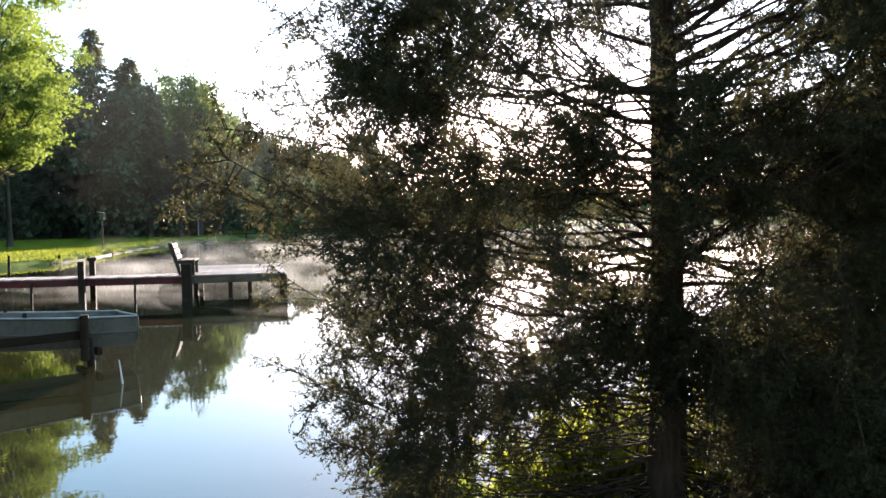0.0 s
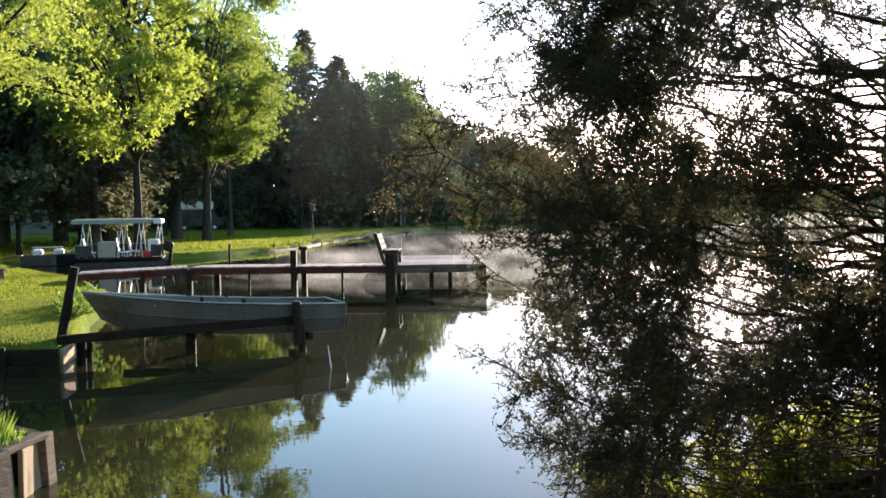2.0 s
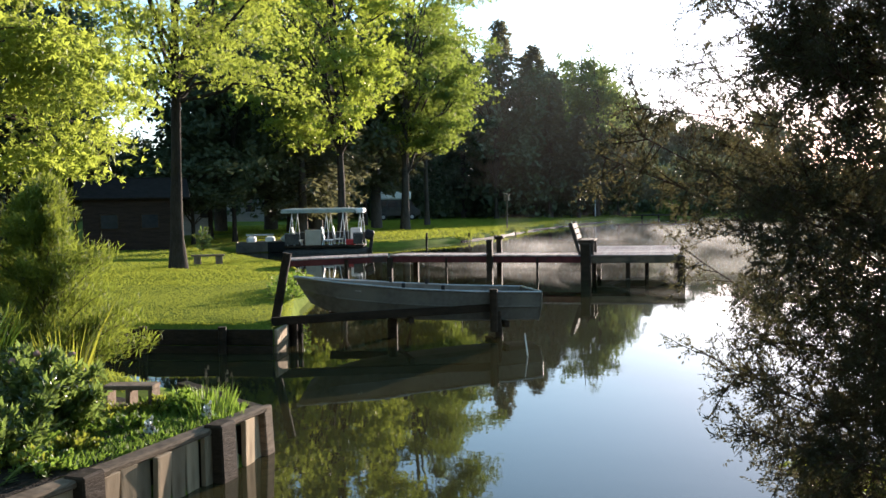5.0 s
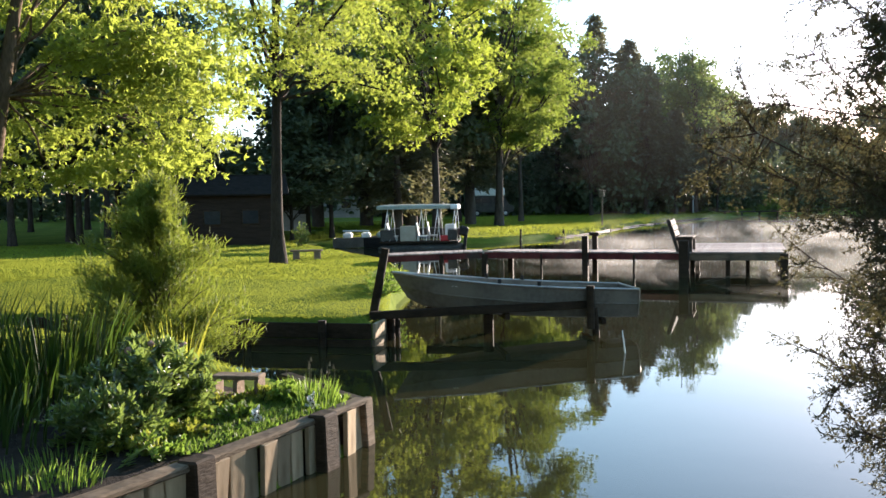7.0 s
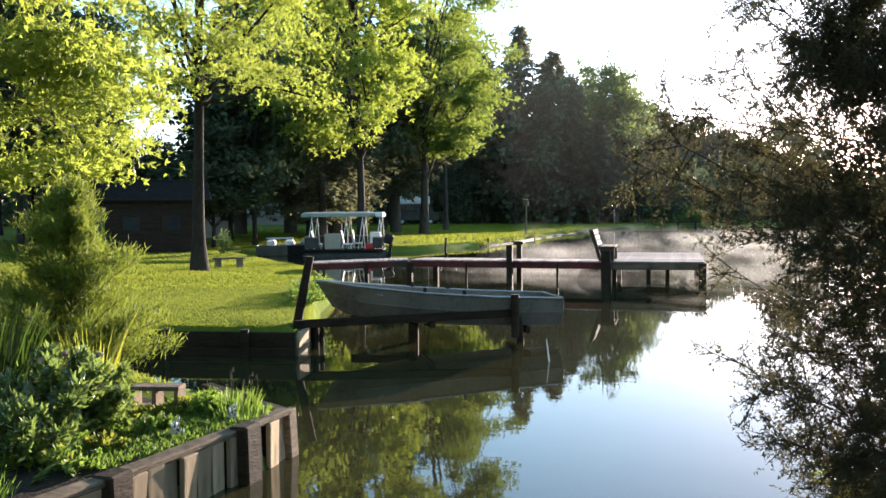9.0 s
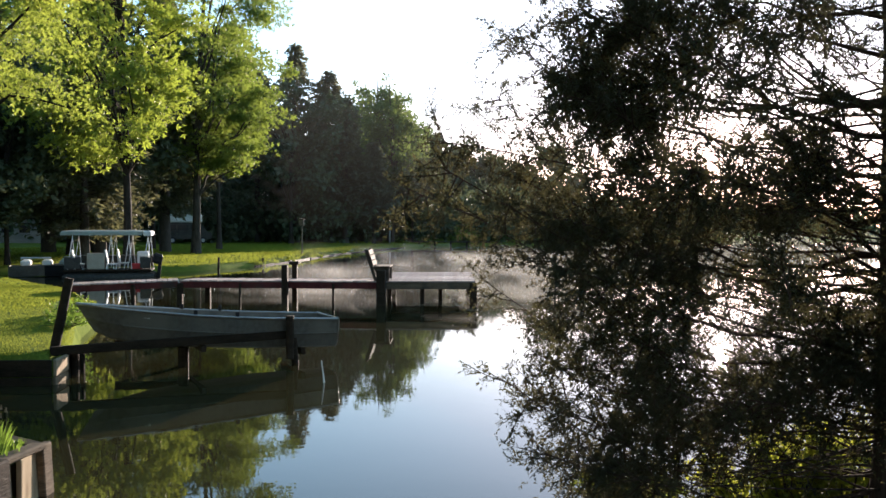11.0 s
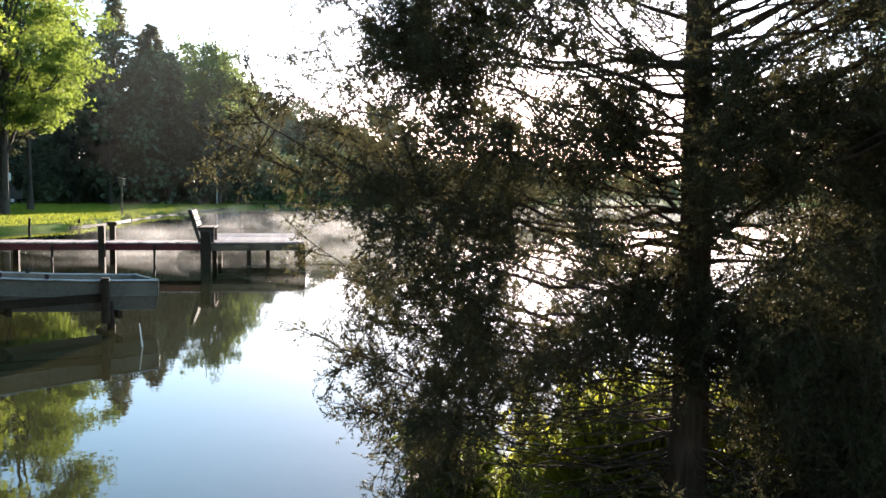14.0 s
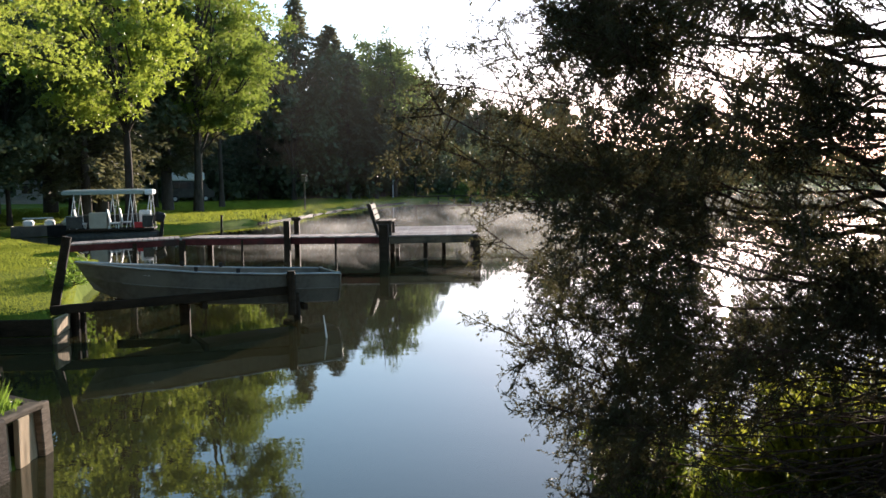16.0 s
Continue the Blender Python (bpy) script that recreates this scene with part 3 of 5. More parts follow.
def side_cedar(at, height, radius):
    """A smaller, denser cedar beside the first."""
    rng = np.random.default_rng(17)
    tree = thing("red_cedar", at, "smaller dense dark red cedar beside the big one", "tree")
    t = np.linspace(0, 1, 14)
    wood = Soup()
    wood.tube(np.stack([0.02 * np.sin(t * 6), 0.02 * np.cos(t * 5), t * height], 1), 0.07 * (1 - 0.9 * t), 10, 0.06, rng)
    wood.done("trunk", BARK_CEDAR, tree, True)
    sprays = Sprays(rng, at[2])
    for q in range(95):
        h = (q + 0.5) / 95
        reach = radius * (1 - h) ** 0.55 * rng.uniform(0.6, 1.1) + 0.15
        pts, s, d, lat = cedar_limb(rng, q * 2.399, 0.12 + h * height * 0.93, rng.uniform(0.0, 0.5), reach)
        v, f = tube_arrays(pts, np.linspace(0.009, 0.003, 9), 4)
        mesh_ob("limb", v, f, BARK_CEDAR, tree, True)
        sprays.dress(pts, s, d, lat, 0.15, int(14 + 22 * reach))
    sprays.done(tree)
    return tree


near_cedar(at_ground(0.75, 4.98))
side_cedar(at_ground(2.35, 5.75), 2.0, 1.25)

broadleaf("maple_tree", at_ground(-16.62, 9.15), "leaning maple with bright sunlit leaves on low branches", 11, 0.2, (0.1, 2.25, 4.9, 3.35, 3.35, 3.7), LEAF_MAPLE, BARK_WARM, 3, 130, 130, 0.15, 0.36, lean=(0.08, 0.12), limb=0.18, open_to=(0.86, -0.5), clump_r=0.92, flat=0.07, droop=0.5, lobes=True)
broadleaf("shade_tree", at_ground(-20.25, 20.6), "tall shade tree with straight grey trunk on the lawn", 14, 0.2, (0.95, 0.05, 9.9, 4.1, 4.1, 4.2), LEAF_MAPLE, BARK_DIM, 5, 310, 120, 0.12, 0.36, clump_r=0.85, flat=0.12, droop=0.45, lobes=True)
broadleaf("sycamore_tree", at_ground(-28.6, 41.0), "sycamore with large yellow-green leaves in hanging lobes", 21, 0.22, (-0.55, -1.4, 12.7, 4.0, 4.0, 7.2), LEAF_SYC, BARK_DIM, 8, 210, 70, 0.28, 0.25, clump_r=0.95, flat=0.25, droop=0.5, barrel=True, lobes=True)
broadleaf("oak_tree", at_ground(-35.1, 58.2), "green oak with a slightly leaning trunk beyond the landing", 27, 0.28, (1.7, 0.9, 14.9, 3.8, 3.8, 9.3), LEAF_GREEN, BARK, 9, 260, 80, 0.27, 0.2, lean=(0.035, 0.0), clump_r=1.0, flat=0.25, barrel=True, lobes=True)
broadleaf("twin_oak", at_ground(-38.6, 67.5), "thin green tree at the wood's edge", 17, 0.2, (0.5, 0, 12.4, 3.2, 3.2, 5.2), LEAF_GREEN, BARK_FAR, 15, 150, 90, 0.34, 0.3, clump_r=1.2)
for x, y, h, r, s, bare in [(-46.4, 98.2, 22.4, 6.0, 1, 0.16), (-43.2, 100.5, 19.6, 5.2, 2, 0.17), (-50.5, 97, 19.5, 7.0, 3, 0.14), (-40.6, 99.0, 16.2, 4.6, 4, 0.19), (-38.2, 101.5, 11.6, 3.0, 9, 0.2), (-53, 88, 19, 6.4, 5, 0.14), (-45.0, 102.5, 18.8, 5.4, 10, 0.16),
                            (-35.0, 47.5, 15, 4.0, 6, 0.08), (-38.5, 52, 17, 4.4, 7, 0.08), (-33.2, 43.8, 13, 3.4, 8, 0.1), (-44.6, 49.5, 21, 4.2, 11, 0.12), (-42.8, 52.6, 22, 4.4, 12, 0.12), (-40.4, 55.0, 22, 4.2, 13, 0.12), (-39.0, 60.5, 20, 4.0, 14, 0.14)]:
    near = 5 < s < 9
    conifer("dark_conifer", at_ground(x, y), "dense dark conifer at the wood's edge by the pond", h, r, LEAF_DARK, BARK_FAR, 20 + s, 34, 70 if near else 56, 0.42 if near else 0.6, bare, 0.66)
broadleaf("far_oak", at_ground(-39.2, 110.5), "airy light green broadleaf tree behind the dark conifers", 21.5, 0.24, (0, 0, 12.8, 4.2, 4.2, 6.8), LEAF_AIRY, BARK_FAR, 31, 110, 40, 0.44, 0.25, clump_r=1.05)
broadleaf("far_oak", at_ground(-41.2, 111.5), "airy light green broadleaf tree behind the dark conifers", 22.5, 0.24, (0, 0, 15.6, 3.7, 3.7, 5.2), LEAF_AIRY, BARK_FAR, 32, 80, 40, 0.44, 0.3, clump_r=1.0)

wood_a = broadleaf("wood_tree", at_ground(-44, 92), "dark broadleaf tree of the wood, or an added light blocker", 17, 0.22, (0, 0, 11.2, 5, 5, 5.6), LEAF_FAR, BARK_DIM, 41, 84, 60, 0.62, 0.24, clump_r=1.4)
wood_b = broadleaf("wood_tree", at_ground(-52, 80), "dark broadleaf tree of the wood, or an added light blocker", 15, 0.2, (0.5, 0, 9.8, 4.5, 4.5, 5.0), LEAF_FAR, BARK_DIM, 42, 80, 60, 0.62, 0.24, clump_r=1.4)
for w in (wood_a, wood_b):
    tagged(w, group="trees of the wood")
rng = random.Random(5)


def plant_wood(x, y, s, squat=1.0):
    src = rng.choice((wood_a, wood_b))
    copy_thing(src, pose(x, y, gz(x, y) - 0.1, 0, 0, rng.uniform(0, 360)) @ Matrix.Diagonal((s * squat, s * squat, s, 1)))


for row in range(2):
    for k in range(18):
        a = radians(19 + k * 3.5 + rng.uniform(-1.2, 1.2))
        dist = (72 if k > 6 else 128) + row * 22 + rng.uniform(-4, 4)
        x, y = -math.sin(a) * dist, math.cos(a) * dist
        if pond_distance(np.array([x]), np.array([y]))[0] > 5 and not 40.5 < math.degrees(a) < 49.5:
            plant_wood(x, y, rng.uniform(0.75, 1.1))


for az, dist, s in ((38.0, 62, 0.9), (36.8, 72, 1.0), (43, 84, 0.5), (45, 88, 0.45), (46.6, 84, 0.5), (53.4, 52, 0.75), (54, 60, 0.9), (55.5, 47, 0.8), (56, 52, 0.9), (59, 46, 0.85), (62, 52, 0.9), (66, 48, 0.9), (36, 66, 0.9), (33.5, 78, 0.9), (54.0, 46, 0.7), (42.6, 56, 0.65), (41.2, 52, 0.6)):
    plant_wood(-math.sin(radians(az)) * dist, math.cos(radians(az)) * dist, s)
for az, dist, s, q in ((48.2, 50, 0.30, 1.7), (46.6, 53, 0.26, 2.0), (44.8, 54, 0.26, 2.0), (43.6, 50, 0.30, 1.8), (50.0, 57, 0.4, 1.5)):
    plant_wood(-math.sin(radians(az)) * dist, math.cos(radians(az)) * dist, s, q)
# low row added to shade the bank but not the oak's crown
for k in range(9):
    plant_wood(-37.0 - 2.1 * k, rng.uniform(105, 116), rng.uniform(0.52, 0.66), 1.25)
for k in range(20):
    az, dist = 23 - k * 0.6, rng.uniform(205, 250)
    plant_wood(-math.sin(radians(az)) * dist, math.cos(radians(az)) * dist, rng.uniform(1.45, 1.85) * (1 - 0.02 * k))


# all but the first are unseen trees, added to block sky light
for x, y, s in ((-20.8, 121, 0.85), (-14, -13, 1.0), (-8, -17, 1.1), (-2, -13, 1.0), (4, -15, 1.1), (10, -11, 1.0), (9, -3, 0.9), (12, 3, 0.9), (15, -6, 1.0), (-20, -8, 1.0), (-25, -2, 1.0), (-14, -1.5, 0.9), (-18.5, 2.5, 0.9), (-23, 4.5, 0.9)):
    plant_wood(x, y, s)


def thicket(name, label, spots, height, spread, leaf, mat, seed, per=160):
    """Undergrowth: heaps of leaves on the ground, one object."""
    r = np.random.default_rng(seed)
    spots = np.array(spots)
    idx = np.repeat(np.arange(len(spots)), per)
    off = unit(r.normal(size=(len(idx), 3))) * r.uniform(0.3, 1, (len(idx), 1)) ** 0.5
    hs = (height * r.uniform(0.5, 1.15, len(spots)))[idx]
    base = spots[idx] + off * np.stack([spread + 0 * hs, spread + 0 * hs, hs * 0.5], 1)
    base[:, 2] += hs * 0.45
    base[:, 2] = np.maximum(base[:, 2], spots[idx][:, 2])
    way = unit(r.normal(size=base.shape) + np.array([0, 0, 0.3]))
    side = unit(np.cross(way, r.normal(size=base.shape)))
    ln = leaf * r.uniform(0.6, 1.3, len(idx))
    return tagged(mesh_ob(name, *blades(base, way, side, ln, ln * 0.75, 0.45, 0.1), mat), label, "undergrowth", kind="stuff")


spots = []
for k in range(190):
    a = radians(rng.uniform(17, 82) if k < 150 else rng.uniform(19, 30))
    dist = rng.uniform(95, 150) if a > radians(33) else rng.uniform(165, 230)
    x, y = -math.sin(a) * dist, math.cos(a) * dist
    if pond_distance(np.array([x]), np.array([y]))[0] > 3:
        spots.append((x, y, gz(x, y)))
for k in range(90):
    a, dist = radians(rng.uniform(21, 48)), rng.uniform(104, 132)
    x, y = -math.sin(a) * dist, math.cos(a) * dist
    if pond_distance(np.array([x]), np.array([y]))[0] > 3:
        spots.append((x, y, gz(x, y)))
thicket("undergrowth", "dense shaded undergrowth of the far wood", spots, 6.5, 4.0, 0.7, LEAF_FAR, 61, 330)
spots = []
for k in range(260):
    a = radians(20 - k * 0.42 + rng.uniform(-0.5, 0.5))
    dist = rng.uniform(175, 235)
    x, y = -math.sin(a) * dist, math.cos(a) * dist
    if pond_distance(np.array([x]), np.array([y]))[0] > 2:
        spots.append((x, y, gz(x, y)))
thicket("far_woods", "low hazy woods along the far shore", spots, 5.5, 4.5, 0.8, LEAF_FAR, 62, 200)

spots = []
for k in range(110):
    a = radians(rng.uniform(-4, 23))
    dist = rng.uniform(120, 175)
    x, y = -math.sin(a) * dist, math.cos(a) * dist
    if pond_distance(np.array([x]), np.array([y]))[0] > 4:
        spots.append((x, y, gz(x, y)))
thicket("undergrowth", "dense dark undergrowth behind the far shore", spots, 8.0, 4.5, 0.6, LEAF_FAR, 63, 460)


# ---- sea walls ----
def plank_wall(name, label, a, b, top, width, wood, cap_wood, seed, depth=0.7, lean=0.03):
    """Upright planks side by side with a cap timber, from a to b."""
    r = random.Random(seed)
    a, b = Vector((*a, 0)), Vector((*b, 0))
    d = b - a
    n = max(1, round(d.length / width))
    wall = thing(name, (a.x, a.y, top - depth), label, "sea wall", kind="structure", rz=math.degrees(math.atan2(d.y, d.x)))
    w = d.length / n
    widths = (w - 0.003, w * 0.985, w * 0.94)
    cut = []
    for k, wide in enumerate(widths):
        bm = bmesh.new()
        box(bm, (0, 0, depth / 2), (wide, 0.045, depth), None, 0.006)
        for v in bm.verts:
            v.co.x *= 1 + (0.08 + 0.07 * k) * min(0.0, v.co.z / depth - 0.55) / 0.55 * 2
        me = bpy.data.meshes.new("plank")
        bm.to_mesh(me)
        bm.free()
        me.materials.append(wood)
        cut.append(me)
    for k in range(n):
        ob = new("plank", cut[(k + r.randrange(2)) % 3])
        ob.parent = wall
        ob.matrix_basis = pose(w * (k + 0.5), r.uniform(-0.02, 0.015), r.uniform(-0.012, 0.0), r.uniform(-4, 4), r.uniform(-2.6, 2.6), r.uniform(-9, 9))
    part("backing", boxed((d.length / 2, 0.06, depth / 2 - 0.06), (d.length - 0.03, 0.03, depth), None, 0.004), WOOD_DARK, wall)
    m = max(1, round(d.length / 1.1))
    for k in range(m):
        part("cap_timber", boxed((d.length * (k + 0.5) / m, 0.03 + r.uniform(-0.02, 0.02), depth + 0.025 + r.uniform(-0.012, 0.006)), (d.length / m + 0.015 * (k % 2), 0.14, 0.055), pose(0, 0, 0, r.uniform(-5, 5), r.uniform(-0.8, 0.8), r.uniform(-0.8, 0.8)), 0.014), cap_wood, wall)
    return wall


plank_wall("sea_wall_1", "weathered upright plank wall of the planted bank", (-5.32, 5.76), (-5.43, 6.48), 0.40, 0.2, WOOD_WALL, WOOD_GREY, 1)
plank_wall("sea_wall_2", "weathered upright plank wall with a cap timber", (-4.98, 3.2), (-5.30, 5.70), 0.40, 0.19, WOOD_WALL, WOOD_GREY, 2)
plank_wall("sea_wall_3", "weathered upright plank wall with a cap timber", (-4.6, -1.0), (-4.98, 3.16), 0.38, 0.2, WOOD_WALL, WOOD_GREY, 3)
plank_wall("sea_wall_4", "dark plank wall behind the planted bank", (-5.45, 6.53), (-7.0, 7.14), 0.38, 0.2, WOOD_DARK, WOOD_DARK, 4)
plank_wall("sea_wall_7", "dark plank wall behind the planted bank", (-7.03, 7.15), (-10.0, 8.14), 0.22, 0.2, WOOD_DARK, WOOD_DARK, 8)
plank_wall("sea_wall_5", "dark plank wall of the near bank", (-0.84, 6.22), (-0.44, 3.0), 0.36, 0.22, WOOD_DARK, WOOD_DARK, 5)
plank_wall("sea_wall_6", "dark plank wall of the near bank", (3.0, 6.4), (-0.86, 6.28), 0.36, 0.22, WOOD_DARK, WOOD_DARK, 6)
wall_end = part("wall_post", boxed((0, 0, -0.5), (0.07, 0.15, 1.0), None, 0.01), WOOD_GREY)
wall_end.matrix_basis = pose(-5.455, 6.53, 0.43, 2, -2, 12)
tagged(wall_end, "thin weathered end post of the sea wall", "post", "sea wall posts")
for x, y, z in ((-5.27, 5.74, 0.47), (-5.09, 4.24, 0.47), (-4.96, 3.2, 0.46), (-0.80, 6.24, 0.42)):
    part_ob = part("wall_post", boxed((0, 0, -0.5), (0.17, 0.22, 1.0), None, 0.014), WOOD_DARK)
    part_ob.matrix_basis = pose(x, y, z, 1, -1, 10)
    tagged(part_ob, "square dark timber post of the sea wall", "post", "sea wall posts")


def board_wall(name, a, b, top, seed, wood=WOOD_DARK):
    """Stacked horizontal boards; the dark ones are held by posts."""
    r = random.Random(seed)
    a, b = Vector((*a, 0)), Vector((*b, 0))
    d = b - a
    wall = thing(name, (a.x, a.y, -0.4), "timber wall of stacked boards below the lawn", "sea wall", kind="structure", rz=math.degrees(math.atan2(d.y, d.x)))
    for k in range(3):
        part("board", boxed((d.length / 2, r.uniform(-0.01, 0.01), 0.14 + k * 0.25), (d.length, 0.05, 0.24), pose(0, 0, 0, r.uniform(-2, 2), 0, r.uniform(-0.3, 0.3)), 0.01), wood, wall)
    m = max(2, int(d.length / 1.3))
    for k in range(m if wood is WOOD_DARK else 0):
        part("post", poled((d.length * (k + 0.4) / m, -0.08, 0), (d.length * (k + 0.4) / m, -0.08, 0.4 + top + r.uniform(-0.02, 0.1)), 0.065), WOOD_DARK, wall)
    return wall


board_wall("lawn_wall_1", (-15.0, 9.15), (-11.5, 10.25), 0.36, 1)
board_wall("lawn_wall_2", (-11.48, 10.26), (-9.1, 11.15), 0.36, 2)
# sunlight on this corner piece is put into its lighter wood
board_wall("lawn_wall_3", (-9.08, 11.18), (-9.33, 11.77), 0.36, 3, WOOD_WALL)
board_wall("lawn_wall_4", (-9.34, 11.79), (-9.6, 12.4), 0.36, 4)

# ---- boat on its rack ----
U, V = Vector((0.749, 0.663, 0)), Vector((-0.663, 0.749, 0))
RACK0 = Vector((-9.55, 11.55, 0))


def rack_at(s, v, z):
    return RACK0 + U * s + V * v + Vector((0, 0, z))


rack = thing("boat_rack", RACK0, "dark timber boat rack on posts over the water", "boat rack")
inv = Matrix.Translation(-RACK0)


def rack_part(name, bm, mat):
    bm.transform(inv)
    return part(name, bm, mat, rack)


for v in (0.0, 1.15):
    rack_part("rail", beam(rack_at(0.08 if v == 0 else 1.1, v, 0.41 if v == 0 else 0.34), rack_at(3.72, v, 0.49), 0.10, 0.13), WOOD_DARK)
rack_part("post", poled(tuple(rack_at(3.66, -0.11, 0.1)), tuple(rack_at(3.66, -0.11, 0.80)), 0.065, 12), WOOD_DARK)
rack_part("post", poled(tuple(rack_at(2.08, 0.5, -0.8)), tuple(rack_at(2.08, 0.5, 0.31)), 0.085, 12), WOOD_DARK)
rack_part("brace_post", poled(tuple(rack_at(3.84, -0.02, -0.8)), tuple(rack_at(3.74, -0.02, 0.42)), 0.06, 12), WOOD_DARK)
for s in (2.3, 3.9):
    rack_part("cross_beam", beam(rack_at(s, -0.05, 0.33 if s < 3 else 0.2), rack_at(s, 1.2, 0.33 if s < 3 else 0.2), 0.08, 0.1), WOOD_DARK)

moor = part("mooring_post", poled((0, 0, -0.6), (0.30, 0.18, 1.12), 0.075, 12, 0.068), WOOD_DARK)
moor.matrix_basis = pose(-9.66, 11.70, 0.35)
tagged(moor, "leaning dark round mooring post at the lawn corner", "post")


def fishing_boat():
    """An open aluminium boat; x runs from the transom to the bow."""
    ob = thing("rowing_boat", rack_at(4.52, 0.58, 0.0), "open dull grey aluminium fishing boat resting on its rack", "boat", rz=math.degrees(math.atan2(-U.y, -U.x)))
    st = np.linspace(0, 1, 17)
    Lx = 3.78
    gun_w = np.interp(st, [0, 0.25, 0.5, 0.7, 0.85, 0.95, 1], [0.56, 0.64, 0.67, 0.60, 0.40, 0.17, 0.015])
    bot_w = np.interp(st, [0, 0.25, 0.5, 0.7, 0.85, 0.95, 1], [0.44, 0.50, 0.52, 0.42, 0.20, 0.05, 0.008])
    gun_z = np.interp(st, [0, 0.3, 0.6, 0.85, 1], [0.70, 0.755, 0.84, 0.95, 1.05])
    keel_z = np.interp(st, [0, 0.3, 0.6, 0.8, 0.92, 1], [0.20, 0.235, 0.31, 0.385, 0.46, 0.62])
    bm = bmesh.new()
    rows = []
    for k, s in enumerate(st):
        rake = 0.26 * max(0.0, (s - 0.7) / 0.3) ** 1.5
        h = gun_z[k] - keel_z[k]
        prof = [(0, 0), (0.6 * bot_w[k], 0.01), (bot_w[k], 0.06 * h + 0.02), (bot_w[k] * 0.42 + gun_w[k] * 0.58, 0.50 * h), (bot_w[k] * 0.38 + gun_w[k] * 0.62 + 0.012, 0.53 * h), (gun_w[k], h)]
        ring = [(-y, z) for y, z in prof[:0:-1]] + prof
        rows.append([bm.verts.new((s * Lx + rake * z / h, y, keel_z[k] + z)) for y, z in ring])
    for a, b in zip(rows, rows[1:]):
        for k in range(len(a) - 1):
            bm.faces.new((a[k], b[k], b[k + 1], a[k + 1]))
    bm.faces.new(rows[0])
    bmesh.ops.recalc_face_normals(bm, faces=bm.faces)
    bmesh.ops.solidify(bm, geom=bm.faces[:], thickness=0.012)
    hull = part("hull", bm, ALU, ob)
    for s in (0.06, 0.36, 0.66):
        w = float(np.interp(s, st, gun_w)) * 2 - 0.10
        z = float(np.interp(s, st, gun_z)) - 0.17
        part("bench_seat", boxed((s * Lx, 0, z), (0.26, w, 0.035), None, 0.01), ALU, ob)
    for sg in (-1, 1):
        sp = Soup()
        sp.tube([(s * Lx + 0.26 * max(0.0, (s - 0.7) / 0.3) ** 1.5, sg * (w + 0.006), g + 0.005) for s, w, g, kz in zip(st, gun_w, gun_z, keel_z)], [0.02] * len(st), 8)
        sp.done("gunwale_rail", ALU_RAIL, ob, True)
        sp = Soup()
        sp.tube([(s * Lx + 0.18 * max(0.0, (s - 0.7) / 0.3) ** 1.5, sg * (w * 0.62 + b * 0.38 + 0.014), kz + 0.53 * (g - kz)) for s, w, b, g, kz in zip(st[:15], gun_w, bot_w, gun_z, keel_z)], [0.010] * 15, 5)
        sp.done("side_rib", ALU, ob, True)
        for s in (0.45, 0.62):
            part("oarlock", boxed((s * Lx, sg * float(np.interp(s, st, gun_w)), float(np.interp(s, st, gun_z)) + 0.05), (0.06, 0.03, 0.09), None, 0.008), DARK, ob)
    sp = Soup()
    sp.tube([(0.0, -0.56, 0.715), (-0.02, -0.3, 0.70), (-0.02, 0.3, 0.70), (0.0, 0.56, 0.715)], [0.022] * 4, 8)
    sp.done("transom_cap", ALU_RAIL, ob, True)
    for sg in (-1, 1):
        sp = Soup()
        sp.tube([(-0.006, sg * 0.565, 0.70), (-0.012, sg * 0.53, 0.48), (-0.008, sg * 0.47, 0.30), (0.0, sg * 0.36, 0.215)], [0.014] * 4, 8)
        sp.done("transom_edge", ALU_RAIL, ob, True)
    for k in range(5):
        s = 0.80 + k * 0.014
        y = float(np.interp(s, st, gun_w)) * 0.86 + float(np.interp(s, st, bot_w)) * 0.14 + 0.004
        z = float(np.interp(s, st, gun_z)) - 0.08
        part("registration_bar", boxed((s * Lx, y + 0.004, z), (0.04, 0.012, 0.055), pose(0, 0, 0, 18, 0, -24), 0.002), WHITE, ob, "pale registration mark bar")
    return ob


fishing_boat()

stick = part("stick", poled((0, 0, -0.4), (-0.09, 0.0, 0.32), 0.022, 6, 0.008), WHITE)
stick.matrix_basis = pose(-5.46, 12.45, 0.0)
tagged(stick, "thin pale stick standing out of the water", "stick")

# ---- landing stage ----
DECK = 0.70
dock = thing("dock", (-9.4, 25.35, 0), "weathered timber dock on posts with a red-brown edge", "dock")
dinv = Matrix.Translation((9.4, -25.35, 0))


def dock_part(name, bm, mat, label=""):
    bm.transform(dinv)
    return part(name, bm, mat, dock, label)


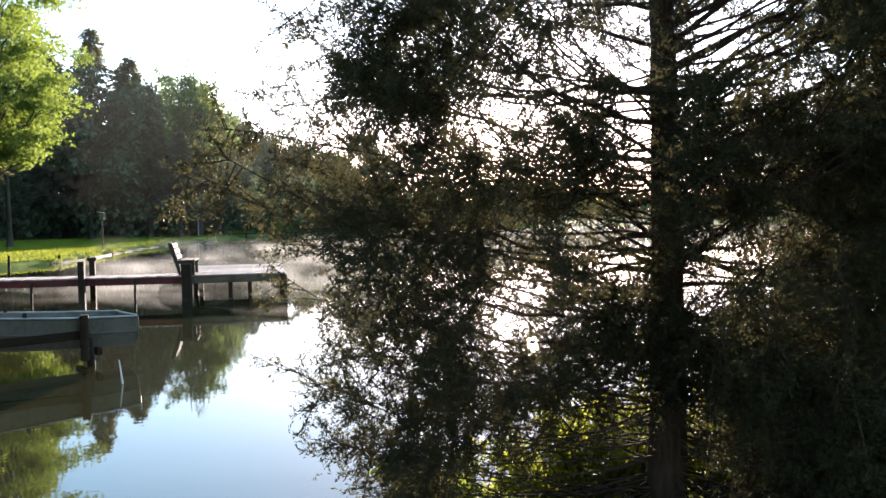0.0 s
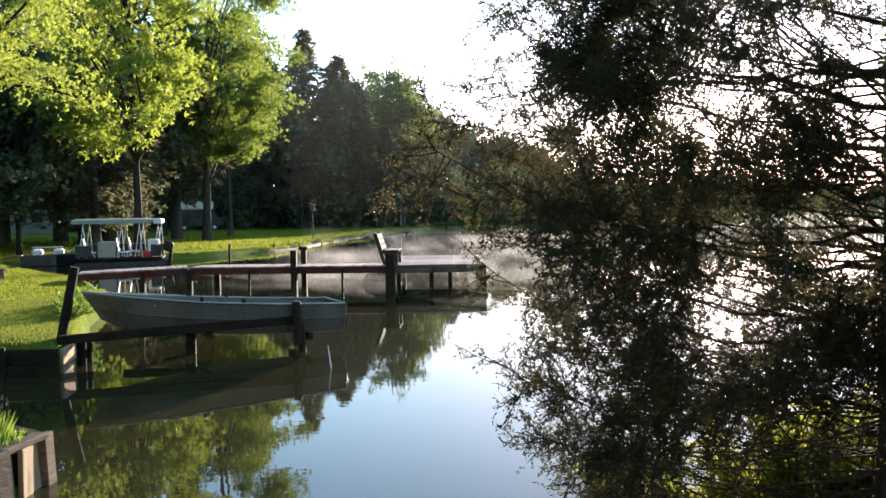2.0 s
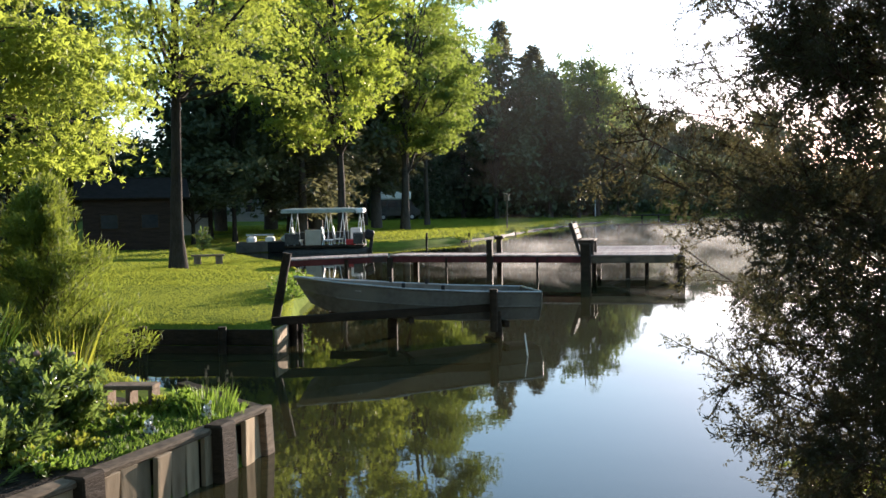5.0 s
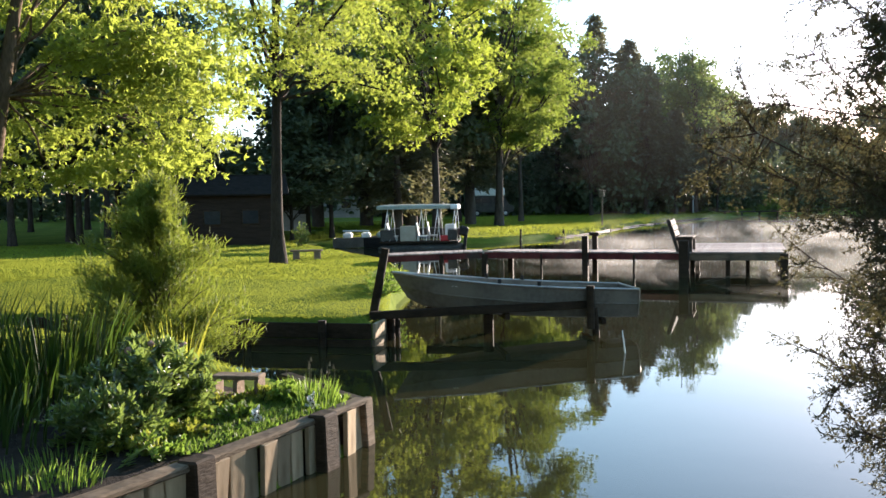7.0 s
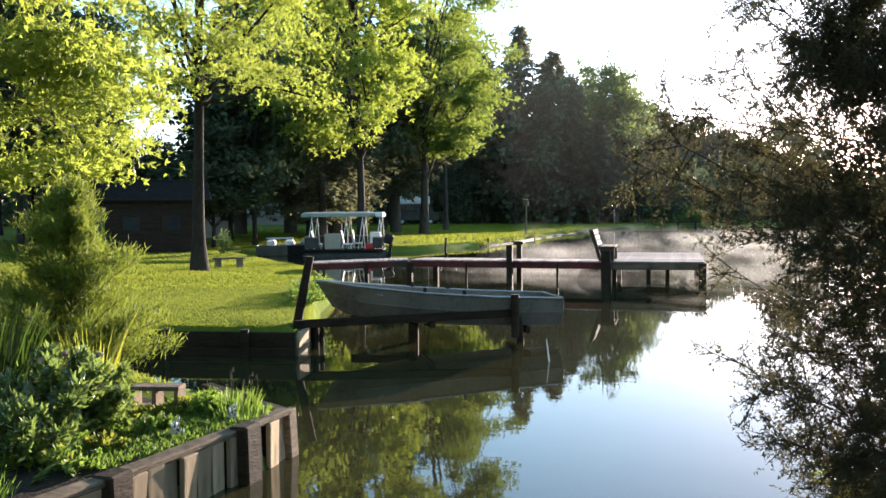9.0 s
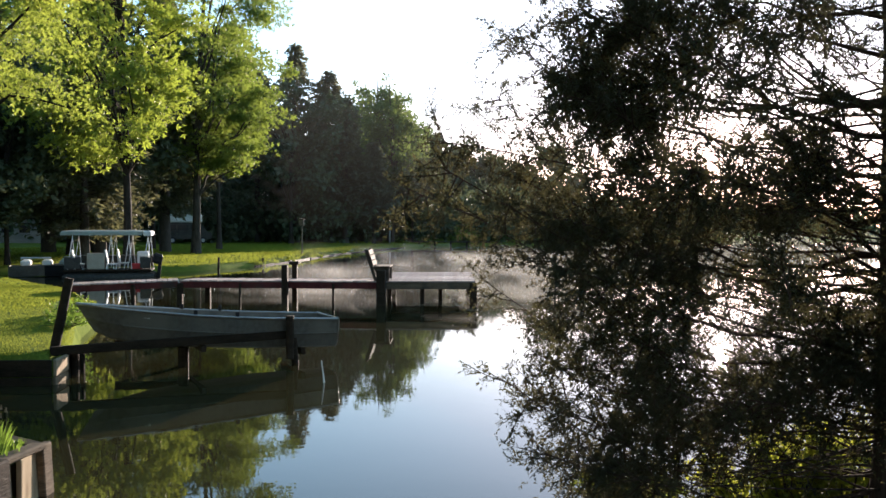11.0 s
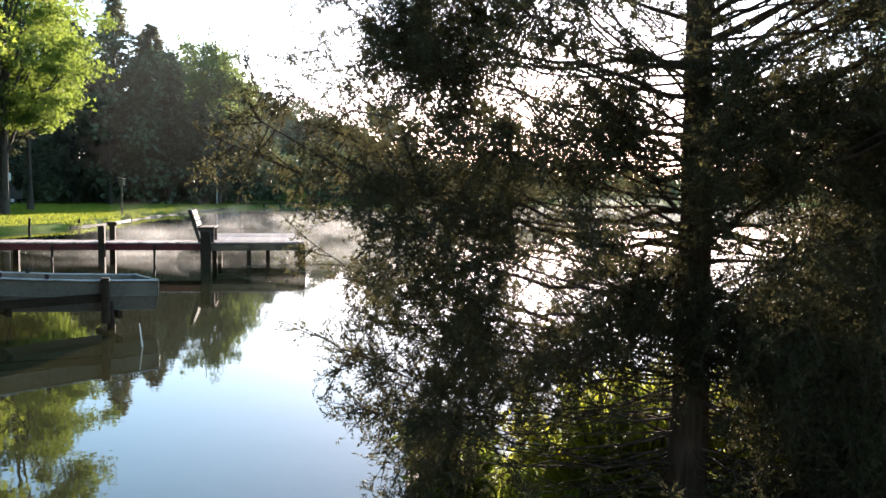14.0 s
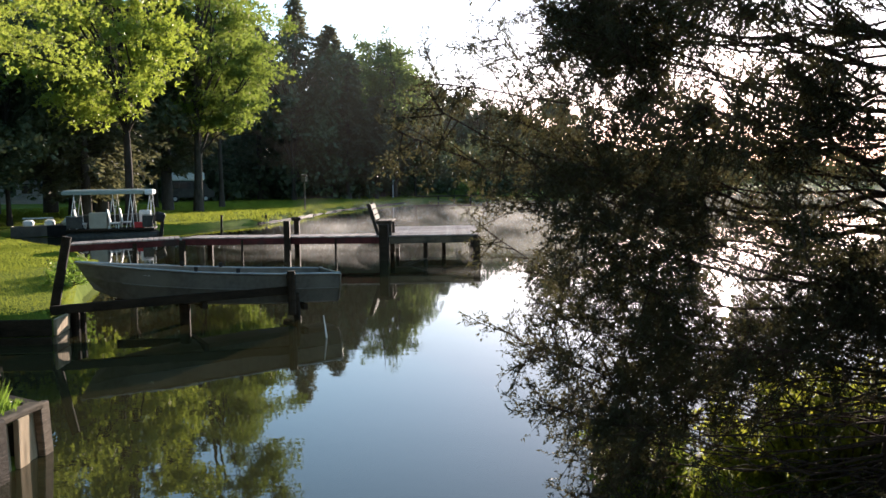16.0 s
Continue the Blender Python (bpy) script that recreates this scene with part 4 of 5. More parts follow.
def deck_run(a, b, width, seed, pitch=0.145, za=DECK, zb=DECK):
    """Boards laid across a walk whose front edge runs from a to b."""
    r = random.Random(seed)
    a, b = Vector((*a, za)), Vector((*b, zb))
    d = b - a
    x = Vector((d.x, d.y, 0)).normalized()
    back = Vector((-x.y, x.x, 0))
    n = int(d.length / pitch)
    first = None
    for k in range(n):
        c = a + d * ((k + 0.5) / n) + back * (width / 2 + r.uniform(-0.03, 0.03)) - Vector((0, 0, 0.02 + r.uniform(0, 0.008))) - Vector((9.4 * -1, 25.35, 0))
        if first is None:
            first = part("board", boxed((0, 0, 0), (d.length / n - 0.012, width, 0.04), None, 0.005), WOOD_DECK, dock)
            ob = first
        else:
            ob = new("board", first.data)
            ob.parent = dock
        ob.matrix_basis = Matrix.Translation(c) @ pose(0, 0, 0, 0, 0, math.degrees(math.atan2(d.y, d.x)) + r.uniform(-0.5, 0.5))
    for off in (0.05, width - 0.05):
        dock_part("stringer", beam(a + back * off - Vector((0, 0, 0.135)), b + back * off - Vector((0, 0, 0.135)), 0.05, 0.18), WOOD_FASCIA)
    return a, b, back


deck_run((-17.75, 22.55), (-15.22, 24.18), 1.25, 1, za=0.62)
deck_run((-15.2, 24.2), (-9.45, 25.25), 1.25, 2)
PX = Vector((0.961, 0.277, 0))
PY = Vector((-0.277, 0.961, 0))
P0 = Vector((-9.4, 25.3, 0))


def plat(u, v, z):
    return P0 + PX * u + PY * v + Vector((0, 0, z))


first = None
r7 = random.Random(7)
for k in range(38):
    c = plat(1.35 + r7.uniform(-0.02, 0.02), 0.07 + k * 0.145, DECK - 0.02 - r7.uniform(0, 0.01)) - Vector((-9.4, 25.35, 0))
    if first is None:
        first = part("board", boxed((0, 0, 0), (2.75, 0.132, 0.04), None, 0.005), WOOD_DECK, dock)
        ob = first
    else:
        ob = new("board", first.data)
        ob.parent = dock
    ob.matrix_basis = Matrix.Translation(c) @ pose(0, 0, 0, 0, 0, 16.1 + r7.uniform(-0.3, 0.3))
for v in (0.06, 2.7, 5.45):
    dock_part("beam", beam(plat(-0.02, v, DECK - 0.14), plat(2.72, v, DECK - 0.14), 0.06, 0.20), WOOD_GREY)
for u in (0.0, 2.7):
    dock_part("beam", beam(plat(u, 0.1, DECK - 0.14), plat(u, 5.4, DECK - 0.14), 0.05, 0.18), WOOD_GREY)
for u, v, r in ((2.66, 0.0, 0.12), (1.2, 0.3, 0.07), (1.7, 2.6, 0.07), (2.62, 2.7, 0.09), (0.1, 2.7, 0.08), (0.1, 5.3, 0.08), (2.62, 5.3, 0.1)):
    dock_part("post", boxed(tuple(plat(u, v, -0.12)), (r * 1.7, r * 1.7, 1.55), pose(0, 0, 0, 0, 0, 16), 0.012), WOOD_DARK)
for (x, y), r, top in (((-15.12, 24.12), 0.09, 0.62), ((-14.9, 25.3), 0.09, 0.62), ((-13.4, 24.5), 0.035, 0.62), ((-12.05, 24.66), 0.10, 1.15), ((-12.35, 25.95), 0.09, 1.12), ((-10.7, 24.98), 0.035, 0.62), ((-9.32, 25.2), 0.15, 1.02), ((-16.3, 23.55), 0.07, 0.58)):
    dock_part("post", boxed((x, y, (top - 0.9) / 2), (r * 1.7, r * 1.7, top + 0.9), pose(0, 0, 0, 0, 0, 12), 0.012), WOOD_DARK)
dock_part("post_cap", boxed((-12.35, 25.95, 1.16), (0.28, 0.28, 0.1), pose(0, 0, 0, 0, 0, 12), 0.03), WOOD_DARK)

seat = thing("dock_bench", plat(-0.2, 0.75, DECK), "grey wooden bench with a sloping back on the dock", "bench", rz=16.1)
for k in range(3):
    part("seat_board", boxed((0.12 + k * 0.15, 0, 0.40), (0.14, 1.5, 0.04), None, 0.008), WOOD_BENCH, seat)
for k in range(3):
    part("back_board", boxed((-0.02 - 0.05 * k, 0, 0.50 + k * 0.155), (0.04, 1.5, 0.145), pose(0, 0, 0, 0, -18, 0), 0.008), WOOD_BENCH, seat)
for y in (-0.68, 0.68):
    part("leg", boxed((0.42, y, 0.19), (0.09, 0.09, 0.38), None, 0.008), WOOD_BENCH, seat)
    part("back_leg", beam((0.08, y, 0.0), (-0.20, y, 0.90), 0.08, 0.09), WOOD_BENCH, seat)
    part("arm_rest", boxed((0.22, y, 0.36), (0.50, 0.05, 0.09), None, 0.008), WOOD_BENCH, seat)


def brushwood(at, label, n, reach, seed):
    r = np.random.default_rng(seed)
    ob = thing("brushwood", at, label, "branches")
    for k in range(n):
        a = r.uniform(-0.6, 3.6)
        d = np.array([math.cos(a), math.sin(a) * 0.5, r.uniform(0.05, 0.5)])
        s = np.linspace(0, 1, 6)[:, None]
        pts = np.array([r.normal() * 0.25, r.normal() * 0.2, -0.1]) + d * s * reach * r.uniform(0.5, 1.1)
        pts[:, 2] -= (s[:, 0] ** 2) * 0.25 * reach * r.uniform(0, 1)
        pts[1:] += r.normal(size=(5, 3)) * 0.03
        v, f = tube_arrays(pts, np.linspace(0.018, 0.004, 6), 5)
        mesh_ob("branch", v, f, WOOD_GREY, ob)
    return ob


brushwood((-8.4, 23.9, 0), "dead bare branches lying in the water by the dock", 9, 1.3, 3)
brushwood((-6.6, 24.6, 0), "dead bare branches lying in the water by the dock", 7, 1.1, 4)


# ---- pontoon boat ----
def pontoon(at, rz):
    ob = thing("pontoon_boat", at, "old pontoon boat with a pale flat canopy moored at the bank", "boat", rz=rz)
    for y in (-0.8, 0.8):
        sp = Soup()
        xs = np.linspace(-2.0, 1.9, 13)
        sp.tube([(x, y, 0.12 + 0.10 * max(0, abs(x) - 1.5)) for x in xs], [0.25 * (1 - max(0, (abs(x) - 1.6) / 0.42) ** 2) + 0.01 for x in xs], 12)
        sp.done("float", ALU_DARK, ob, True)
    part("deck", boxed((-0.05, 0, 0.44), (3.7, 2.2, 0.09), None, 0.02), WOOD_DARK, ob)
    for x0, x1, y in ((-1.85, -1.2, -1.05), (1.3, 1.75, -1.05), (-1.85, 1.75, 1.05)):
        part("fence_panel", boxed(((x0 + x1) / 2, y, 0.78), (x1 - x0, 0.03, 0.5), None, 0.01), ALU_DARK, ob)
        part("fence_rail", poled((x0, y, 1.06), (x1, y, 1.06), 0.018, 8), ALU_RAIL, ob)
    for x, y in ((-1.3, -0.6), (0.1, -0.75), (0.5, 0.4)):
        ch = part("chair", boxed((x, y, 0.72), (0.46, 0.46, 0.07), None, 0.03), WHITE, ob)
        part("chair_back", boxed((x - 0.22, y, 1.05), (0.06, 0.46, 0.62), pose(0, 0, 0, 0, -10, 0), 0.03), WHITE, ch)
        for dx in (-0.18, 0.18):
            for dy in (-0.18, 0.18):
                part("chair_leg", poled((x + dx, y + dy, 0.48), (x + dx, y + dy, 0.7), 0.018, 6), WHITE, ch)
    part("storage_box", boxed((-0.55, -0.8, 0.85), (0.75, 0.5, 0.72), None, 0.04), surface("beige_plastic", (0.30, 0.26, 0.20), (0.42, 0.37, 0.29), 4, 0.6, 0.05), ob, "beige storage box")
    part("console", boxed((1.35, 0.2, 0.88), (0.5, 0.6, 0.75), None, 0.05), WHITE, ob)
    part("fuel_can", boxed((1.15, -0.85, 0.62), (0.5, 0.3, 0.26), None, 0.04), RED, ob, "red plastic fuel can")
    bm = bmesh.new()
    g = bmesh.ops.create_grid(bm, x_segments=16, y_segments=6, size=1.0)
    for v in bm.verts:
        v.co = Vector((v.co.x * 1.75 - 0.25, v.co.y * 1.1, 2.12 + 0.10 * (1 - v.co.y ** 2) - 0.05 * max(0, abs(v.co.x) - 0.8) * 5 * 0.5))
    bmesh.ops.solidify(bm, geom=bm.faces[:], thickness=0.05)
    roof = part("canopy", bm, CANVAS, ob, "pale canvas canopy")
    part("valance", boxed((-0.3, -1.1, 2.06), (3.4, 0.02, 0.14), None, 0.004), CANVAS, roof)
    part("end_valance", boxed((1.62, -0.05, 2.07), (0.35, 2.24, 0.24), None, 0.05), WHITE, roof, "white canopy end")
    for x in (-1.6, 0.0, 0.75, 1.55):
        for y in (-1.02, 1.02):
            part("canopy_pole", poled((x - 0.12, y, 0.5), (x + 0.12, y, 2.08), 0.017, 8), WHITE, ob)
            part("canopy_brace", poled((x + 0.20, y, 0.5), (x + 0.10, y, 1.9), 0.016, 8), WHITE, ob)
    part("light_mast", poled((1.2, 0, 2.2), (1.2, 0, 2.45), 0.02, 6), DARK, roof)
    eng = part("outboard_motor", boxed((1.98, 0.0, 0.92), (0.46, 0.40, 0.46), pose(0, 0, 0, 0, 18, 0), 0.09), DARK, ob, "black outboard motor")
    part("motor_leg", boxed((2.05, 0.0, 0.36), (0.16, 0.12, 0.8), pose(0, 0, 0, 0, 8, 0), 0.03), DARK, eng)
    return ob


pontoon((-26.4, 36.6, -0.10), 30)


def small_boat(at, rz, label, cover):
    ob = thing("small_boat", at, label, "boat", "small moored boats", rz=rz)
    bm = bmesh.new()
    rows = []
    for s in np.linspace(0, 1, 9):
        w = 0.62 * (1 - max(0, (s - 0.55) / 0.45) ** 2.2) + 0.02
        rows.append([bm.verts.new((s * 2.6 - 1.3, y * w, z + (0.15 * s ** 3 if z else 0.10 * s ** 3))) for y, z in ((-1, 0.5), (-0.8, 0.02), (0.8, 0.02), (1, 0.5))])
    for a, b in zip(rows, rows[1:]):
        for k in range(3):
            bm.faces.new((a[k], b[k], b[k + 1], a[k + 1]))
    bm.faces.new(rows[0])
    bmesh.ops.recalc_face_normals(bm, faces=bm.faces)
    bmesh.ops.solidify(bm, geom=bm.faces[:], thickness=0.02)
    part("hull", bm, DARK if cover else ALU, ob)
    if cover:
        bm = bmesh.new()
        box(bm, (-0.1, 0, 0.62), (1.2, 0.95, 0.42), None, 0.16)
        part("cover", bm, CANVAS, ob, "pale tarpaulin cover")
    else:
        for x in (-0.6, 0.3):
            part("seat", boxed((x, 0, 0.62), (0.42, 1.0, 0.3), None, 0.08), WHITE, ob)
        part("seat_frame", boxed((-0.15, -0.5, 0.86), (1.3, 0.05, 0.07), None, 0.02), WHITE, ob)
    return ob


small_boat((-30.0, 36.35, 0.0), 35, "small dark moored boat with white seats", False)
small_boat((-28.75, 37.2, 0.0), 35, "small dark moored boat under a pale cover", True)

# ---- lawn furniture, posts ----
bird = thing("birdhouse", at_ground(-28.65, 61.6), "grey birdhouse on a tall thin post by the shore", "birdhouse")
part("post", boxed((0, 0, 1.05), (0.09, 0.09, 2.2), None, 0.01), WOOD_GREY, bird)
part("house_box", boxed((0, 0, 2.28), (0.30, 0.30, 0.42), None, 0.01), WOOD_GREY, bird)
part("roof", boxed((0, 0, 2.53), (0.42, 0.42, 0.05), pose(0, 0, 0, 0, 10, 0), 0.01), WOOD_DARK, bird)

lamp = thing("yard_lamp", at_ground(-38.8, 108.5), "tall thin grey lamp post on the far bank", "lamp post")
part("pole", poled((0, 0, 0), (0, 0, 4.9), 0.09, 10, 0.06), STEEL, lamp)
part("lamp_head", boxed((0, -0.1, 4.95), (0.3, 0.5, 0.28), None, 0.08), STEEL, lamp)

gb = thing("garden_bench", at_ground(-21.4, 23.1), "low plank bench on block legs beside the tree", "bench", rz=40)
part("seat", boxed((0, 0, 0.34), (1.05, 0.32, 0.06), None, 0.012), WOOD_GREY, gb)
for x in (-0.33, 0.35):
    part("leg", boxed((x, 0, 0.17), (0.22, 0.26, 0.36), None, 0.02), CONCRETE, gb)

bm = bmesh.new()
for c, s in (((0, 0, 0.205), (0.46, 0.20, 0.04)), ((0, 0, 0.02), (0.44, 0.20, 0.04)), ((-0.205, 0, 0.11), (0.04, 0.195, 0.15)), ((0, 0, 0.11), (0.04, 0.195, 0.15)), ((0.205, 0, 0.11), (0.04, 0.195, 0.15))):
    box(bm, c, s, None, 0.006)
blk = part("concrete_block", bm, CONCRETE)
blk.matrix_basis = pose(-6.55, 6.02, gz(-6.55, 6.02), 0, 0, 25)
tagged(blk, "hollow concrete block lying on the planted bank", "concrete block")


# ---- buildings beyond the lawn ----
SIDING_BROWN = surface("brown_siding", (0.018, 0.012, 0.009), (0.040, 0.027, 0.019), 1.5, 0.85, 0.3, stretch=(1, 1, 8))
SIDING_WHITE = surface("grey_white_siding", (0.26, 0.26, 0.25), (0.40, 0.40, 0.38), 1.5, 0.7, 0.2, stretch=(1, 1, 8))
ROOFING = surface("dark_shingles", (0.012, 0.010, 0.009), (0.028, 0.024, 0.021), 4, 0.95, 0.5)
GLASS = surface("dark_window_glass", (0.02, 0.022, 0.025), (0.035, 0.038, 0.04), 1, 0.05, 0.0)


def cabin(name, at, rz, label, size, wall_mat, roof_h, windows, vent=False):
    lx, ly, h = size
    ob = thing(name, at, label, "building", rz=rz)
    for y in (-ly / 2 + 0.08, ly / 2 - 0.08):
        part("wall", boxed((0, y, h / 2), (lx, 0.16, h)), wall_mat, ob)
    for x in (-lx / 2 + 0.08, lx / 2 - 0.08):
        part("wall", boxed((x, 0, h / 2), (0.16, ly - 0.33, h)), wall_mat, ob)
    for sg in (-1, 1):
        a = math.degrees(math.atan2(roof_h, ly / 2))
        part("roof_slope", boxed((0, sg * ly / 4 * 1.08, h + roof_h / 2 + 0.03), (lx + 0.7, math.hypot(ly / 2, roof_h) + 0.35, 0.09), pose(0, 0, 0, -sg * a, 0, 0), 0.01), ROOFING, ob)
    for x, w, z0, wh in windows:
        win = part("window", boxed((x, -ly / 2 - 0.012, z0 + wh / 2), (w, 0.05, wh), None, 0.006), WOOD_DARK, ob)
        part("pane", boxed((x, -ly / 2 - 0.034, z0 + wh / 2), (w - 0.12, 0.02, wh - 0.12), None, 0.002), GLASS, win)
    if vent:
        part("chimney_pipe", poled((-lx * 0.25, 0.3, h + 0.3), (-lx * 0.25, 0.3, h + roof_h + 0.75), 0.09, 8), DARK, ob)
        part("chimney_hood", boxed((-lx * 0.25, 0.3, h + roof_h + 0.8), (0.5, 0.5, 0.08), None, 0.02), DARK, ob)
    return ob


cabin("cabin", at_ground(-33.5, 31.3), 48, "low dark brown cabin in the shade of trees", (4.2, 3.6, 2.4), SIDING_BROWN, 0.8, ((0.7, 0.8, 1.0, 0.7), (-1.0, 0.8, 1.0, 0.7)), True)
cabin("white_shed", at_ground(-43.2, 45.8), 42, "small white-sided shed among the trees", (1.9, 1.9, 2.4), SIDING_WHITE, 0.5, ((0.45, 0.5, 1.1, 0.7),))
cabin("far_house", at_ground(-62.7, 74.0), 40, "low white house far off under the trees", (4.6, 3, 2.3), SIDING_WHITE, 0.6, ((-1.5, 0.9, 1.0, 0.9), (0.0, 0.9, 1.0, 0.9), (1.5, 0.9, 1.0, 0.9)))


def camper(at, rz):
    ob = thing("camper_van", at, "dark camper van with a white upper half parked under the trees", "van", rz=rz)
    bm = bmesh.new()
    prof = [(-2.3, 0.45), (-2.35, 0.95), (-2.35, 2.1), (1.3, 2.1), (1.75, 1.25), (2.3, 1.05), (2.35, 0.45)]
    a = [bm.verts.new((x, -0.95, z)) for x, z in prof]
    b = [bm.verts.new((x, 0.95, z)) for x, z in prof]
    n = len(prof)
    for k in range(n):
        bm.faces.new((a[k], a[(k + 1) % n], b[(k + 1) % n], b[k]))
    bm.faces.new(a[::-1]), bm.faces.new(b)
    bmesh.ops.bevel(bm, geom=bm.edges[:], offset=0.06, segments=2, affect="EDGES")
    bmesh.ops.recalc_face_normals(bm, faces=bm.faces)
    part("body", bm, ALU_DARK, ob)
    part("high_roof", boxed((-0.45, 0, 2.5), (3.7, 1.94, 0.8), None, 0.12), WHITE, ob, "white high roof")
    for x, w in ((-1.55, 0.9), (-0.45, 1.0), (0.7, 0.8)):
        part("side_window", boxed((x, -0.955, 1.6), (w, 0.03, 0.5), None, 0.01), GLASS, ob)
    for x in (-1.45, 1.45):
        for y in (-0.88, 0.88):
            w = part("wheel", poled((x, y - 0.11, 0.33), (x, y + 0.11, 0.33), 0.33, 18), DARK, ob)
            part("rim", poled((x, y - 0.125, 0.33), (x, y + 0.125, 0.33), 0.18, 12), STEEL, w)
    return ob


camper(at_ground(-51.0, 83.0, 0.0), 35)


# ---- plants of the near bank ----
def sword_clump(name, at, label, count, height, spread, mat, seed, width=0.026, single=False):
    r = np.random.default_rng(seed)
    ob = thing(name, at, label, "plant")
    a = r.uniform(0, 2 * np.pi, count)
    rad = spread * np.sqrt(r.uniform(0, 1, count))
    base = np.stack([np.cos(a) * rad, np.sin(a) * rad, 0 * a], 1)
    tilt = np.stack([np.cos(a), np.sin(a), 0 * a], 1) * (0.10 + 0.30 * (rad / spread) * r.uniform(0.2, 1, count))[:, None] + r.normal(size=(count, 3)) * 0.06
    h = height * r.uniform(0.55, 1.1, count)
    up = np.array([0, 0, 1.0])
    side = unit(np.cross(unit(tilt + up), r.normal(size=(count, 3))))
    v, f, n0 = [], [], 0
    ks = np.array([0, 0.35, 0.7, 1.0])
    ws = np.array([0.8, 1.0, 0.7, 0.03]) * width
    rows = []
    for k, w in zip(ks, ws):
        c = base + up * (h * k)[:, None] * (1 - 0.06 * k) + tilt * (h * k ** 1.8)[:, None]
        rows.append(np.stack([c - side * w / 2, c + side * w / 2], 1))
    V_ = np.stack(rows, 1).reshape(-1, 3)
    if single:
        for q in range(count):
            mesh_ob("leaf", V_[q * 8:q * 8 + 8], np.array([[0, 1, 3, 2], [2, 3, 5, 4], [4, 5, 7, 6]]), mat, ob)
        return ob
    F_ = []
    for k in range(3):
        b0 = np.arange(count) * 8 + k * 2
        F_.append(np.stack([b0, b0 + 1, b0 + 3, b0 + 2], 1))
    tagged(mesh_ob("foliage", V_, np.concatenate(F_), mat, ob), kind="stuff")
    return ob


def bush(name, at, label, height, radius, count, leaf, mat, seed, ratio=0.45, stems=14, up=0.3, core=0.35, cone=False):
    """A rounded or pointed bush: stems with leaves held on their outer parts."""
    r = np.random.default_rng(seed)
    ob = thing(name, at, label, "shrub")
    sp = Soup()
    B, W = [], []
    for k in range(stems * 5):
        a = r.uniform(0, 2 * np.pi)
        hh = r.uniform(0.12, 1.0)
        rr = radius * (1.05 - hh) ** 0.72 * r.uniform(0.5, 1.15) if cone else radius * math.sqrt(max(0.05, 1 - (2 * hh - 0.9) ** 2 * 0.8))
        rr *= r.uniform(0.65, 1.1)
        e = np.array([math.cos(a) * rr, math.sin(a) * rr, hh * height])
        b = np.array([0, 0, max(0.0, hh * height - rr * 0.9)]) if cone else np.array([0, 0, 0.0])
        s = np.linspace(0, 1, 5)[:, None]
        pts = b + (e - b) * s
        pts[:, 2] += np.sin(s[:, 0] * np.pi) * 0.06 * height
        sp.tube(pts, np.linspace(0.010, 0.003, 5), 3)
        m = count // (stems * 5)
        u = r.uniform(core, 1.08, m)
        p = np.array([np.interp(u, s[:, 0], pts[:, c]) for c in range(3)]).T + r.normal(size=(m, 3)) * (0.035 if cone else 0.05) * radius
        B.append(p), W.append(unit((e - b) / np.linalg.norm(e - b) * 0.7 + r.normal(size=(m, 3)) * 0.7 + np.array([0, 0, up])))
    sp.done("stem", BARK_FAR, ob)
    B, W = np.concatenate(B), np.concatenate(W)
    ln = leaf * r.uniform(0.6, 1.3, len(B))
    side = unit(np.cross(W, r.normal(size=W.shape) * 0.8 + np.array([0, 0, 0.8])))
    tagged(mesh_ob("foliage", *blades(B, W, side, ln, ln * ratio, 0.45, 0.1), mat, ob), kind="stuff")
    return ob


bush("young_juniper", at_ground(-8.4, 6.6), "feathery young juniper on the planted bank", 2.0, 1.45, 46000, 0.095, LEAF_JUNIPER, 71, 0.12, 26, 0.6, 0.12, True)
sword_clump("iris_clump", at_ground(-8.0, 5.0), "tall sword-leaved iris clump on the bank", 290, 1.05, 0.62, LEAF_IRIS_SHADE, 72, single=True)
sword_clump("iris_clump", at_ground(-9.0, 4.6), "tall sword-leaved iris clump on the bank", 200, 1.1, 0.6, LEAF_IRIS_SHADE, 73, single=True)
# the sunlit iris takes the brighter leaf colour, the others the shaded one
sword_clump("iris_clump", at_ground(-7.4, 6.0), "small sunlit iris clump beside the peony", 46, 0.85, 0.24, LEAF_WEED, 74, single=True)
# two low clumps added to fill the black shade at the front
sword_clump("iris_clump", at_ground(-7.75, 4.35), "low iris leaves added to darken the shaded bed", 130, 0.62, 0.6, LEAF_IRIS_SHADE, 172, single=True)
sword_clump("iris_clump", at_ground(-7.0, 3.7), "low iris leaves added to darken the shaded bed", 110, 0.5, 0.55, LEAF_IRIS_SHADE, 173, single=True)
bush("peony_bush", at_ground(-6.65, 5.05), "glossy dark-leaved peony bush with spent flowers", 0.66, 0.60, 8500, 0.085, LEAF_PEONY, 85, 0.36, 10, 0.1)
bush("peony_bush", at_ground(-6.2, 4.45), "glossy dark-leaved peony bush with spent flowers", 0.48, 0.50, 5500, 0.08, LEAF_PEONY, 76, 0.36, 10, 0.1)
for x, y, s, n in ((-5.9, 6.28, 77, 150), (-6.1, 6.5, 78, 150), (-5.6, 6.1, 79, 70), (-6.3, 6.75, 80, 80), (-5.5, 3.5, 81, 90), (-5.75, 3.35, 82, 80), (-5.95, 3.75, 83, 60)):
    sword_clump("grass_tuft", at_ground(x, y), "bright sunlit grass tuft by the wall corner", n, 0.22, 0.24, LEAF_TUFT, s, 0.012)


